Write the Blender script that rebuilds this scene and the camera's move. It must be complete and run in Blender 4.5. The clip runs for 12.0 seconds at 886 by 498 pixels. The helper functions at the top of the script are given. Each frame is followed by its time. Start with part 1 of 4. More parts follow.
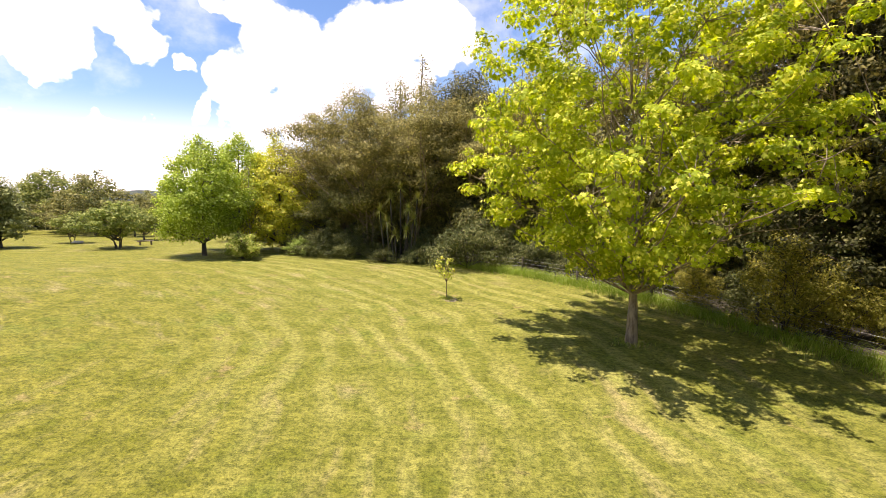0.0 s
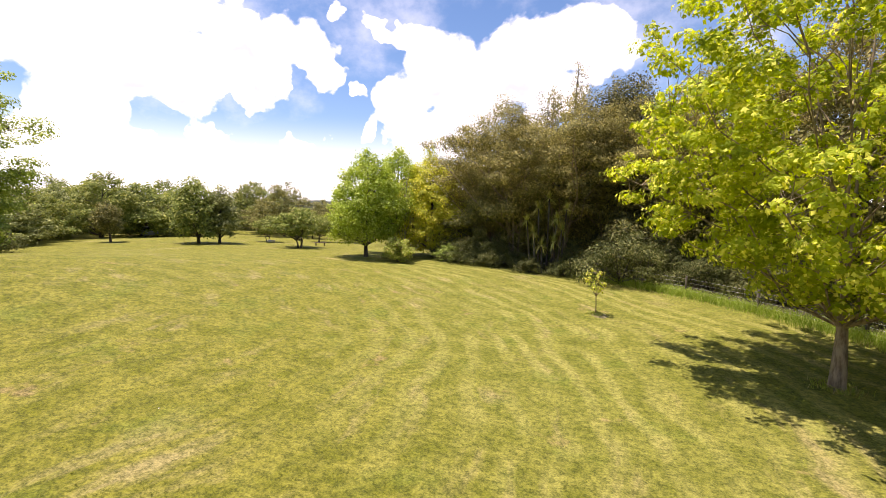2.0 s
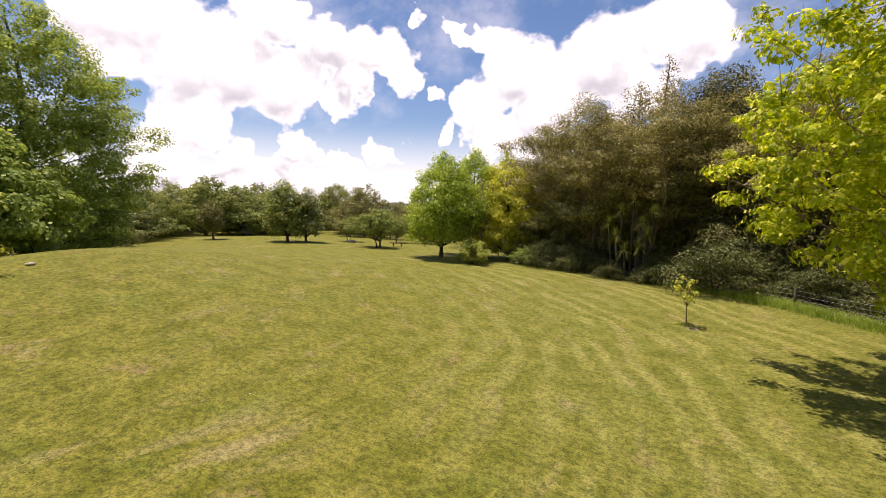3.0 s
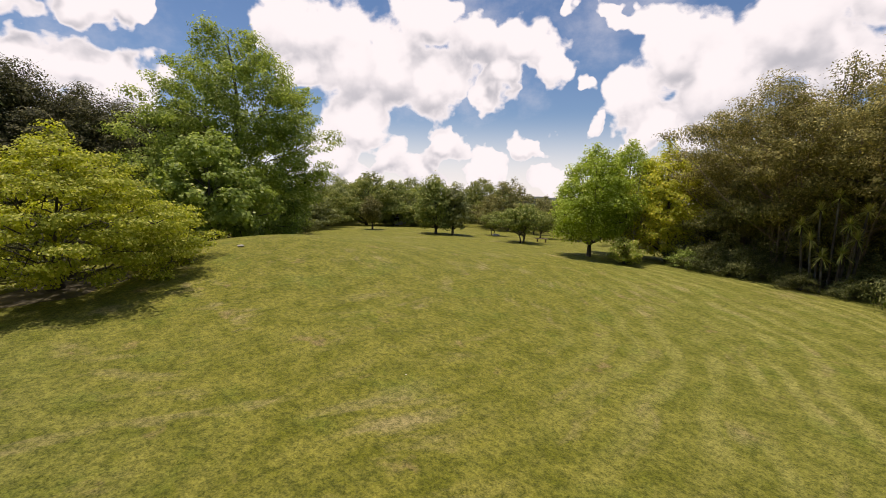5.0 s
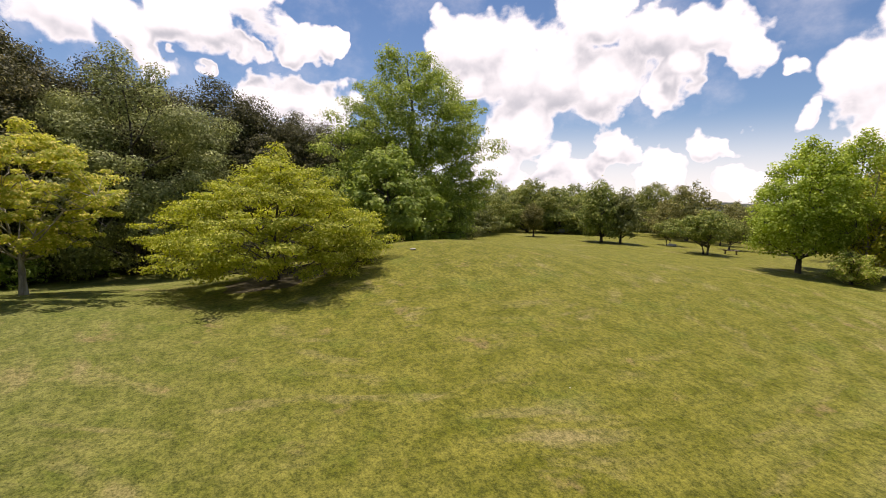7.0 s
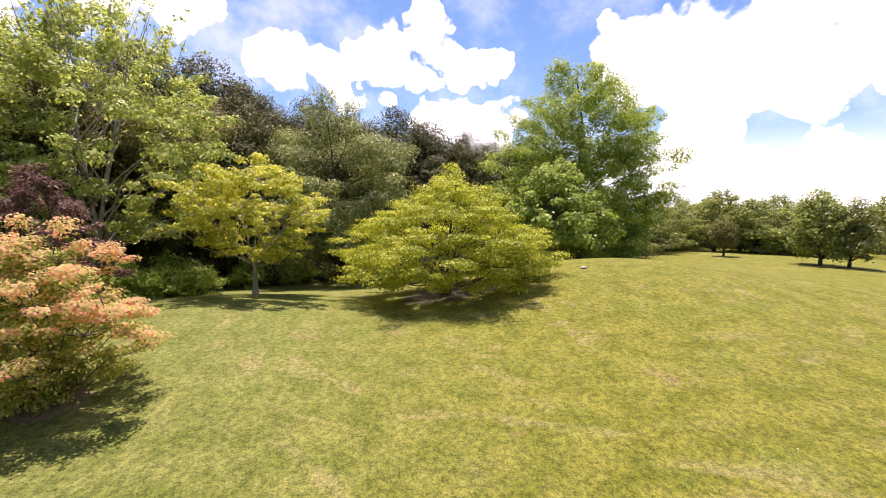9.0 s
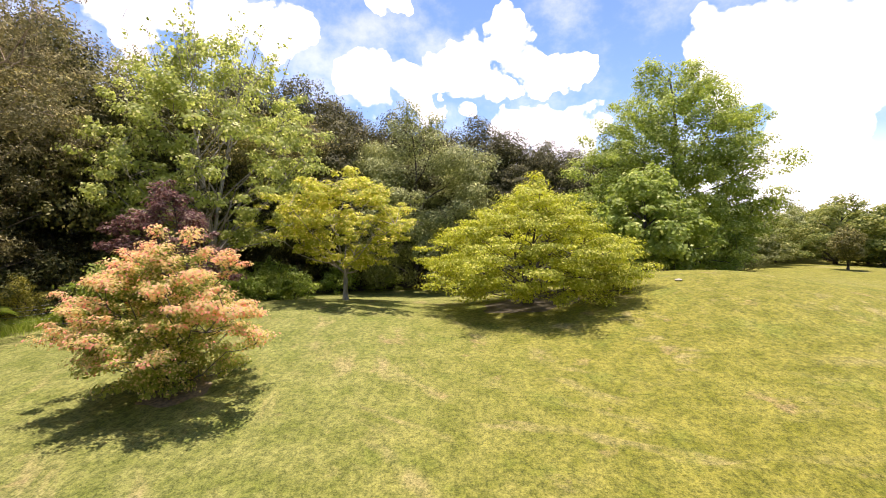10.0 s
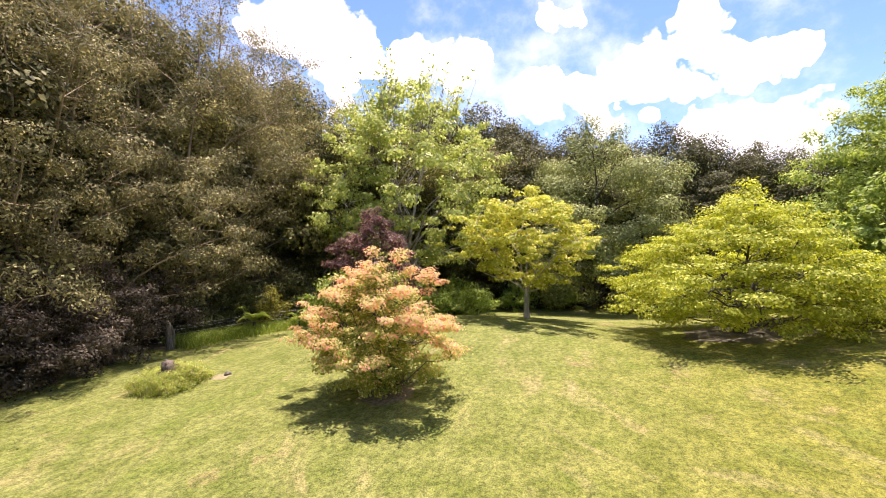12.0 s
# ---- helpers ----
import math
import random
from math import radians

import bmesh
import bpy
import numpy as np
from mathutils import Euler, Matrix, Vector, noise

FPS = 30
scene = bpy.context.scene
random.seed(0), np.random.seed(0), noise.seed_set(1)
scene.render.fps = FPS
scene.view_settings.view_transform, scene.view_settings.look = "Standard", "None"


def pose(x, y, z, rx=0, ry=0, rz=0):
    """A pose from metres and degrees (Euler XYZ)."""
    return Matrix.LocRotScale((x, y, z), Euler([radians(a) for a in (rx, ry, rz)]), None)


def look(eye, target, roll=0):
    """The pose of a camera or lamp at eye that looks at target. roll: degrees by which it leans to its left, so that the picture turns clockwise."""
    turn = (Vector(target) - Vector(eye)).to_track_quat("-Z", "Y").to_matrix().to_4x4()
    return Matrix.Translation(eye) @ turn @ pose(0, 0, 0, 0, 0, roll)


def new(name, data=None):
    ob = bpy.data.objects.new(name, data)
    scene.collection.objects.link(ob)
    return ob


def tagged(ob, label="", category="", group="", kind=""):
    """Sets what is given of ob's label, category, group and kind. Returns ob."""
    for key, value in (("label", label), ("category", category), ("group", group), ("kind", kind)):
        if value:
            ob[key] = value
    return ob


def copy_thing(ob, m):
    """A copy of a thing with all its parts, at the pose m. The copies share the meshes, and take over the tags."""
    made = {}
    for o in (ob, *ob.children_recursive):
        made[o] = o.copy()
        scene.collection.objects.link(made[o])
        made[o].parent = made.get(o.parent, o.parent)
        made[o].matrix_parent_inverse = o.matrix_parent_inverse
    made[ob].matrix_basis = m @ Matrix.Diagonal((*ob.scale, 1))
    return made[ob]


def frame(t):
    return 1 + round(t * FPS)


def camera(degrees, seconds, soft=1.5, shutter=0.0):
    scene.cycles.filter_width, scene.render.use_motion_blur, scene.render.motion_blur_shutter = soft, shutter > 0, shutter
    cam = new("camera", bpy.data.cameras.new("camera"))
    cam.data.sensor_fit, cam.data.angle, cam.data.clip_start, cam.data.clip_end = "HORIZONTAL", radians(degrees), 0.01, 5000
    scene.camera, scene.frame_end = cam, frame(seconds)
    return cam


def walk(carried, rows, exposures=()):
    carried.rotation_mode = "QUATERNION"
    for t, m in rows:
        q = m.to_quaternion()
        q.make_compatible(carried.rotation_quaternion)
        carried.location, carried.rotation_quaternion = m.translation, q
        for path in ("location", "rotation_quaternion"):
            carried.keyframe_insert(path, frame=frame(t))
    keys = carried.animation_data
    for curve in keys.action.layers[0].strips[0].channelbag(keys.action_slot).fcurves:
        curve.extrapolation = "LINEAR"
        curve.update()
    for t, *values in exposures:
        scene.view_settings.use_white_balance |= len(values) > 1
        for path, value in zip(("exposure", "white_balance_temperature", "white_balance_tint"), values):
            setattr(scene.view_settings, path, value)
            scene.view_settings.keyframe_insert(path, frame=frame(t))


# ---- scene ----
cam = camera(89.0, 12.0, soft=0.5)
# t, x, y, z, then the camera's turn in degrees
PATH = [
    (0.0, 0.00, 0.00, 6.00, 83.08, 0.07, -0.01),
    (0.5, -0.08, 0.00, 5.94, 83.82, -0.10, 4.09),
    (1.0, -0.12, 0.02, 5.87, 84.31, -0.30, 8.55),
    (1.5, -0.16, 0.06, 5.81, 84.58, -0.52, 13.38),
    (2.0, -0.22, 0.13, 5.74, 84.57, -0.80, 18.21),
    (2.5, -0.31, 0.21, 5.70, 84.60, -0.98, 23.09),
    (3.0, -0.36, 0.25, 5.68, 84.73, -1.09, 27.68),
    (5.0, -0.59, 0.05, 5.76, 83.53, -1.68, 45.60),
    (5.5, -0.67, 0.06, 5.74, 83.52, -1.38, 50.39),
    (6.0, -0.74, 0.06, 5.71, 83.69, -1.24, 55.83),
    (6.5, -0.76, 0.03, 5.68, 83.80, -1.22, 60.71),
    (8.5, -1.08, -0.35, 5.73, 85.07, -0.85, 80.91),
    (9.0, -1.19, -0.44, 5.74, 85.56, -0.73, 85.74),
    (9.5, -1.17, -0.54, 5.74, 86.01, -0.61, 91.02),
    (10.0, -1.07, -0.66, 5.77, 86.53, -0.55, 95.70),
    (10.5, -0.95, -0.76, 5.80, 87.11, -0.19, 100.59),
    (11.0, -0.84, -0.83, 5.84, 87.76, 0.25, 105.84),
    (11.5, -0.80, -0.96, 5.85, 88.14, 0.28, 111.30),
    (12.0, -0.83, -1.12, 5.84, 88.72, 0.48, 117.31),
]
EXPOSURE = [(0.0, 0.91, 6760, 26), (1.5, 0.86, 6800, 27), (3.0, 0.25, 6900, 27), (5.0, -0.15, 6850, 21), (6.5, -0.10, 6830, 21), (8.5, 0.67, 6680, 29),
    (9.5, 0.87, 6660, 29), (10.5, 1.05, 6640, 30), (12.0, 1.21, 6620, 30)]
walk(cam, [(t, pose(x, y, z, a, b, c)) for t, x, y, z, a, b, c in PATH], EXPOSURE)

# ---- sun and sky ----
SUN_YAW, SUN_UP = 92.0, 75.0          # degrees to the left of +y, and above the horizon
sun_dir = Vector((-math.sin(radians(SUN_YAW)) * math.cos(radians(SUN_UP)), math.cos(radians(SUN_YAW)) * math.cos(radians(SUN_UP)), math.sin(radians(SUN_UP))))
sun = new("sun", bpy.data.lights.new("sun", "SUN"))
sun.data.energy, sun.data.angle, sun.data.color = 5.0, radians(0.6), (1.0, 0.95, 0.86)
sun.matrix_world = look(sun_dir * 100, (0, 0, 0))

# cloud lumps: heading to the left of +y, height above the horizon, radius, all in degrees
CLOUDS_AHEAD = [(63.9, 18.3, 4.8), (59.3, 15.7, 6.0), (52.4, 14.8, 6.1), (46.2, 13.6, 4.9), (40.6, 11.7, 2.9), (56.5, 9.1, 5.0), (63.9, 13.8, 2.8), (59.2, 4.3, 4.3), (52.2, 4.2, 4.1),
    (45.2, 6.3, 3.2), (47.9, 2.6, 3.9), (40.2, 2.9, 3.6), (35.0, 6.3, 2.8), (31.2, 2.3, 2.7), (56.4, 0.9, 3.9), (47.8, 20.8, 3.7), (41.6, 19.0, 4.5), (36.3, 18.5, 3.8),
    (33.6, 15.7, 2.8), (39.1, 15.1, 2.8), (30.6, 21.0, 1.9), (30.6, 12.8, 1.6), (25.0, 12.3, 3.9), (20.9, 8.8, 3.4), (26.7, 19.4, 1.8)]
CLOUDS_EAST = [(84.7, 11.1, 3.4), (81.0, 11.3, 3.1), (87.5, 9.6, 2.4), (78.7, 10.1, 2.1), (83.1, 8.5, 2.6), (88.4, 16.2, 2.1), (84.4, 17.0, 3.1), (80.7, 18.0, 2.2), (78.5, 16.8, 1.8),
    (93.3, 14.2, 1.4), (28.1, 9.1, 1.8), (23.7, 12.1, 4.0), (20.0, 16.5, 5.2), (14.5, 12.7, 5.9), (9.1, 17.2, 6.1), (0.9, 19.2, 5.2), (22.8, 8.2, 2.9), (17.2, 7.9, 2.8),
    (5.8, 13.7, 4.5), (24.5, 18.7, 2.1)]
CLOUDS_ASIDE = [(137.8, 23.6, 4.2), (132.0, 23.6, 5.0), (127.3, 21.6, 3.1), (130.0, 18.4, 3.8), (121.0, 20.3, 4.0), (116.0, 20.0, 3.4), (104.8, 26.0, 2.3), (101.3, 25.9, 1.6), (105.2, 16.9, 4.4),
    (99.5, 16.9, 3.6), (95.4, 19.0, 3.6), (91.5, 19.0, 3.5), (87.2, 20.4, 3.2), (86.7, 22.5, 1.8), (83.4, 17.5, 2.6), (80.1, 16.6, 1.9), (98.2, 14.3, 2.7), (87.3, 11.3, 2.9),
    (83.9, 11.6, 2.9), (81.0, 9.9, 2.5), (78.4, 8.4, 1.6)]


def wire(tree, kind, *links, operation="", clamp=False, smooth=False):
    """A node of that kind; links go to its inputs in order."""
    n = tree.nodes.new(kind)
    if operation:
        n.operation = operation
    if clamp:
        n.use_clamp = True
    if smooth:
        n.interpolation_type = "SMOOTHSTEP"
    for i, link in enumerate(links):
        if link is None:
            continue
        if isinstance(link, bpy.types.NodeSocket):
            tree.links.new(link, n.inputs[i])
        else:
            n.inputs[i].default_value = link
    return n


def math_node(tree, op, *links, clamp=False):
    return wire(tree, "ShaderNodeMath", *links, operation=op, clamp=clamp).outputs[0]


def mix_colour(tree, fac, a, b, blend="MIX"):
    n = tree.nodes.new("ShaderNodeMix")
    n.data_type, n.blend_type = "RGBA", blend
    for socket, value in ((n.inputs[0], fac), (n.inputs[6], a), (n.inputs[7], b)):
        if isinstance(value, bpy.types.NodeSocket):
            tree.links.new(value, socket)
        else:
            socket.default_value = value if not isinstance(value, tuple) else (*value[:3], 1)
    return n.outputs[2]


def spread(tree, value, a, b, c=0.0, d=1.0):
    """Smooth step of value from a..b to c..d."""
    return wire(tree, "ShaderNodeMapRange", value, a, b, c, d, smooth=True).outputs[0]


def noise_node(tree, vector, scale, detail=4.0, rough=0.55, out=0, distortion=0.0):
    n = tree.nodes.new("ShaderNodeTexNoise")
    if vector is not None:
        tree.links.new(vector, n.inputs["Vector"])
    n.inputs["Scale"].default_value, n.inputs["Detail"].default_value, n.inputs["Roughness"].default_value = scale, detail, rough
    n.inputs["Distortion"].default_value = distortion
    return n.outputs[out]


def build_sky():
    world = bpy.data.worlds.new("sky")
    scene.world = world
    world.use_nodes = True
    t = world.node_tree
    t.nodes.clear()
    sky = t.nodes.new("ShaderNodeTexSky")
    sky.sky_type, sky.sun_disc = "NISHITA", False
    sky.sun_elevation, sky.sun_rotation = radians(SUN_UP), radians(-SUN_YAW)
    sky.air_density, sky.dust_density, sky.ozone_density = 1.0, 0.3, 2.5
    way = t.nodes.new("ShaderNodeTexCoord").outputs["Generated"]
    bent = way
    for scale, reach in ((5.0, 0.15), (13.0, 0.09), (36.0, 0.04)):
        push = wire(t, "ShaderNodeVectorMath", noise_node(t, way, scale, 2, 0.5, out=1), (0.5, 0.5, 0.5), operation="SUBTRACT").outputs[0]
        push = wire(t, "ShaderNodeVectorMath", push, (reach, reach, reach * 0.8), operation="MULTIPLY").outputs[0]
        bent = wire(t, "ShaderNodeVectorMath", bent, push, operation="ADD").outputs[0]
    def lumps_at(vector, soft_join):
        """How deep inside the nearest cloud lump a direction lies."""
        field = None
        for az, el, r in CLOUDS_AHEAD + CLOUDS_EAST + CLOUDS_ASIDE:
            a, e = radians(az), radians(el)
            c = (-math.sin(a) * math.cos(e), math.cos(a) * math.cos(e), math.sin(e))
            d = wire(t, "ShaderNodeVectorMath", vector, c, operation="DISTANCE").outputs[1]
            f = math_node(t, "MULTIPLY_ADD", d, -1 / radians(r * 0.96), 1.0)
            field = f if field is None else math_node(t, "SMOOTH_MAX", field, f, soft_join)
        return field

    field = lumps_at(bent, 0.22)
    over = lumps_at(wire(t, "ShaderNodeVectorMath", bent, (0.0, 0.0, 0.05), operation="ADD").outputs[0], 0.45)
    xyz = wire(t, "ShaderNodeSeparateXYZ", way)
    # elsewhere (overhead and behind) broken cloud goes on
    broad = noise_node(t, way, 3.2, 3, 0.5)
    front = math_node(t, "MULTIPLY_ADD", xyz.outputs[0], -0.86, math_node(t, "MULTIPLY", xyz.outputs[1], 0.5))
    seen = math_node(t, "MULTIPLY", spread(t, front, 0.0, 0.25), spread(t, xyz.outputs[2], 0.55, 0.42))
    other = math_node(t, "MULTIPLY_ADD", broad, 4.0, -2.5)
    other = math_node(t, "ADD", other, math_node(t, "MULTIPLY", seen, -4.0))
    field = math_node(t, "MAXIMUM", field, other)
    stretched = wire(t, "ShaderNodeVectorMath", way, (1.0, 1.0, 1.35), operation="MULTIPLY").outputs[0]
    rough = noise_node(t, stretched, 9.0, 9, 0.58, distortion=0.25)
    shaped = math_node(t, "ADD", field, math_node(t, "MULTIPLY_ADD", rough, 1.1, -0.62))
    mask = spread(t, shaped, -0.05, 0.17)
    wisps = math_node(t, "MULTIPLY", spread(t, noise_node(t, stretched, 5.0, 6, 0.6), 0.45, 0.75), 0.35)
    mask = math_node(t, "MAXIMUM", mask, wisps)
    low = spread(t, xyz.outputs[2], 0.19, 0.02)
    mask = math_node(t, "MAXIMUM", mask, math_node(t, "MULTIPLY", low, 0.75))
    billow = noise_node(t, stretched, 5.5, 6, 0.55)
    # undersides lie in the shade of the cloud above them
    shade = math_node(t, "ADD", math_node(t, "SUBTRACT", over, field), math_node(t, "MULTIPLY_ADD", billow, 1.4, -0.7))
    thick = math_node(t, "MULTIPLY", spread(t, shaped, 0.02, 0.4), spread(t, shade, -0.3, 0.55))
    cloud = mix_colour(t, thick, (17.5, 17.5, 17.5), (9.4, 9.9, 10.6))
    deep = wire(t, "ShaderNodeHueSaturation", 0.5, 1.15, 1.7, 1.0, sky.outputs[0]).outputs[0]
    colour = mix_colour(t, mask, deep, cloud)
    bg = wire(t, "ShaderNodeBackground", colour, 0.06)
    wire(t, "ShaderNodeOutputWorld", bg.outputs[0])


build_sky()


# ---- materials ----
def material(name):
    m = bpy.data.materials.new(name)
    m.use_nodes = True
    t = m.node_tree
    b = t.nodes["Principled BSDF"]
    return m, t, b


def leaf_material(name, dark, light, tip, through_light=0.35, rough=0.5, tip_share=0.2):
    """Leaves: colour varies from leaf to leaf, in broad drifts through the crown, and from tree to tree; light shines through."""
    m, t, b = material(name)
    rnd = t.nodes.new("ShaderNodeNewGeometry").outputs["Random Per Island"]
    pos = t.nodes.new("ShaderNodeTexCoord").outputs["Object"]
    drift = spread(t, noise_node(t, pos, 0.45, 3), 0.35, 0.65)
    c = mix_colour(t, math_node(t, "MULTIPLY_ADD", rnd, 0.55, math_node(t, "MULTIPLY", drift, 0.45)), dark, light)
    c = mix_colour(t, math_node(t, "GREATER_THAN", math_node(t, "FRACT", math_node(t, "MULTIPLY", rnd, 37.0)), 1 - tip_share), c, tip)
    own = t.nodes.new("ShaderNodeObjectInfo").outputs["Random"]
    c = wire(t, "ShaderNodeHueSaturation", math_node(t, "MULTIPLY_ADD", own, 0.012, 0.494), 1.0, math_node(t, "MULTIPLY_ADD", own, 0.2, 0.9), 1.0, c).outputs[0]
    t.links.new(c, b.inputs["Base Color"])
    b.inputs["Roughness"].default_value = rough
    b.inputs["Specular IOR Level"].default_value = 0.12
    glow = wire(t, "ShaderNodeBsdfTranslucent", wire(t, "ShaderNodeHueSaturation", 0.49, 1.1, 1.6, 1.0, c).outputs[0])
    mixed = wire(t, "ShaderNodeMixShader", through_light, b.outputs[0], glow.outputs[0])
    t.links.new(mixed.outputs[0], t.nodes["Material Output"].inputs[0])
    return m


def bark_material(name, dark, light, scale=6.0):
    m, t, b = material(name)
    pos = t.nodes.new("ShaderNodeTexCoord").outputs["Object"]
    long = wire(t, "ShaderNodeVectorMath", pos, (1, 1, 0.25), operation="MULTIPLY").outputs[0]
    n = noise_node(t, long, scale, 6, 0.65)
    patches = noise_node(t, pos, 1.7, 3)
    c = mix_colour(t, spread(t, n, 0.35, 0.65), dark, light)
    c = mix_colour(t, spread(t, patches, 0.5, 0.75, 0, 0.5), c, (0.24, 0.25, 0.19))
    t.links.new(c, b.inputs["Base Color"])
    b.inputs["Roughness"].default_value = 0.9
    bump = t.nodes.new("ShaderNodeBump")
    bump.inputs["Strength"].default_value, bump.inputs["Distance"].default_value = 0.7, 0.03
    t.links.new(n, bump.inputs["Height"])
    t.links.new(bump.outputs[0], b.inputs["Normal"])
    return m


def plain_material(name, a, b_colour, scale=3.0, rough=0.8, metal=0.0, bump=0.3):
    m, t, b = material(name)
    pos = t.nodes.new("ShaderNodeTexCoord").outputs["Object"]
    n = noise_node(t, pos, scale, 6, 0.6)
    t.links.new(mix_colour(t, spread(t, n, 0.3, 0.7), a, b_colour), b.inputs["Base Color"])
    b.inputs["Roughness"].default_value, b.inputs["Metallic"].default_value = rough, metal
    bp = t.nodes.new("ShaderNodeBump")
    bp.inputs["Strength"].default_value, bp.inputs["Distance"].default_value = bump, 0.02
    t.links.new(n, bp.inputs["Height"])
    t.links.new(bp.outputs[0], b.inputs["Normal"])
    return m


MOW = (-24.0, 9.0)        # the mower went round this point


def lawn_colour(t, pos):
    """Mown grass: rings left by the mower, dry patches, clover and a fine grain."""
    flat = wire(t, "ShaderNodeVectorMath", pos, (1, 1, 0), operation="MULTIPLY").outputs[0]
    wobble = noise_node(t, flat, 0.10, 3, 0.5)
    ring = wire(t, "ShaderNodeVectorMath", flat, (MOW[0], MOW[1], 0), operation="DISTANCE").outputs[1]
    track = math_node(t, "ADD", ring, math_node(t, "MULTIPLY", wobble, 6.0))
    wave = math_node(t, "SINE", math_node(t, "MULTIPLY", track, 2 * math.pi / 1.3))
    xyz = wire(t, "ShaderNodeSeparateXYZ", flat)
    # the last cut shows most on the east side of the lawn
    east = spread(t, math_node(t, "MULTIPLY_ADD", xyz.outputs[0], 1.0, math_node(t, "MULTIPLY", xyz.outputs[1], 0.55)), -5.0, 8.0, 0.12, 1.0)
    fade = math_node(t, "MULTIPLY", spread(t, noise_node(t, flat, 0.22, 3, 0.6), 0.36, 0.60), east)
    fine = noise_node(t, flat, 19.0, 3, 0.6)
    tuft = noise_node(t, flat, 5.5, 4, 0.7)
    mid = noise_node(t, flat, 1.0, 7, 0.7)
    c = mix_colour(t, spread(t, mid, 0.35, 0.65), (0.116, 0.122, 0.006), (0.208, 0.197, 0.028))
    # greener east and towards the western bush: exposure and flare put into colour
    c = mix_colour(t, math_node(t, "MULTIPLY", east, 0.7), c, mix_colour(t, spread(t, mid, 0.34, 0.66), (0.122, 0.134, 0.018), (0.198, 0.202, 0.042)))
    c = mix_colour(t, spread(t, xyz.outputs[1], 6.0, -9.0, 0.0, 0.8), c, mix_colour(t, spread(t, mid, 0.34, 0.66), (0.110, 0.136, 0.026), (0.190, 0.206, 0.064)))
    stripe = math_node(t, "MULTIPLY", spread(t, wave, -0.3, 0.8), math_node(t, "MULTIPLY", fade, 0.62))
    c = mix_colour(t, stripe, c, (0.300, 0.284, 0.080))
    # dry scalped streaks that run along the mower's track
    way_round = math_node(t, "ARCTAN2", math_node(t, "ADD", xyz.outputs[1], -MOW[1]), math_node(t, "ADD", xyz.outputs[0], -MOW[0]))
    along = wire(t, "ShaderNodeCombineXYZ", math_node(t, "MULTIPLY", track, 1.1), math_node(t, "MULTIPLY", way_round, 4.0), 0.0).outputs[0]
    streak = noise_node(t, along, 1.0, 5, 0.62)
    dry = math_node(t, "MULTIPLY", spread(t, streak, 0.50, 0.68), spread(t, noise_node(t, flat, 0.30, 4, 0.6), 0.42, 0.62))
    c = mix_colour(t, math_node(t, "MULTIPLY", dry, 0.85), c, (0.285, 0.240, 0.100))
    bare = spread(t, noise_node(t, flat, 0.62, 4, 0.6), 0.62, 0.73)
    c = mix_colour(t, math_node(t, "MULTIPLY", bare, 0.6), c, (0.270, 0.190, 0.095))
    c = mix_colour(t, math_node(t, "MULTIPLY", spread(t, noise_node(t, flat, 0.45, 5, 0.65), 0.52, 0.70), 0.42), c, (0.118, 0.160, 0.018))
    grain = math_node(t, "MULTIPLY_ADD", spread(t, tuft, 0.37, 0.63), 0.55, math_node(t, "MULTIPLY", spread(t, fine, 0.36, 0.64), 0.45))
    return mix_colour(t, grain, mix_colour(t, 1.0, c, (0.40, 0.45, 0.34), "MULTIPLY"), mix_colour(t, 1.0, c, (1.53, 1.48, 1.42), "MULTIPLY"))


def lawn_material():
    m, t, b = material("lawn")
    pos = t.nodes.new("ShaderNodeTexCoord").outputs["Object"]
    t.links.new(lawn_colour(t, pos), b.inputs["Base Color"])
    b.inputs["Roughness"].default_value = 0.85
    b.inputs["Specular IOR Level"].default_value = 0.2
    bp = t.nodes.new("ShaderNodeBump")
    bp.inputs["Strength"].default_value, bp.inputs["Distance"].default_value = 0.8, 0.06
    t.links.new(math_node(t, "ADD", noise_node(t, pos, 14.0, 6, 0.75), noise_node(t, pos, 2.5, 3)), bp.inputs["Height"])
    t.links.new(bp.outputs[0], b.inputs["Normal"])
    return m


def blade_material():
    m, t, b = material("grass_blades")
    pos = t.nodes.new("ShaderNodeTexCoord").outputs["Object"]
    rnd = t.nodes.new("ShaderNodeNewGeometry").outputs["Random Per Island"]
    c = mix_colour(t, 0.45, lawn_colour(t, pos), (0.185, 0.205, 0.020))
    c = wire(t, "ShaderNodeHueSaturation", 0.5, 1.0, math_node(t, "MULTIPLY_ADD", math_node(t, "POWER", rnd, 2.0), 1.3, 0.75), 1.0, c).outputs[0]
    t.links.new(c, b.inputs["Base Color"])
    b.inputs["Roughness"].default_value = 0.6
    glow = wire(t, "ShaderNodeBsdfTranslucent", c)
    t.links.new(wire(t, "ShaderNodeMixShader", 0.3, b.outputs[0], glow.outputs[0]).outputs[0], t.nodes["Material Output"].inputs[0])
    return m


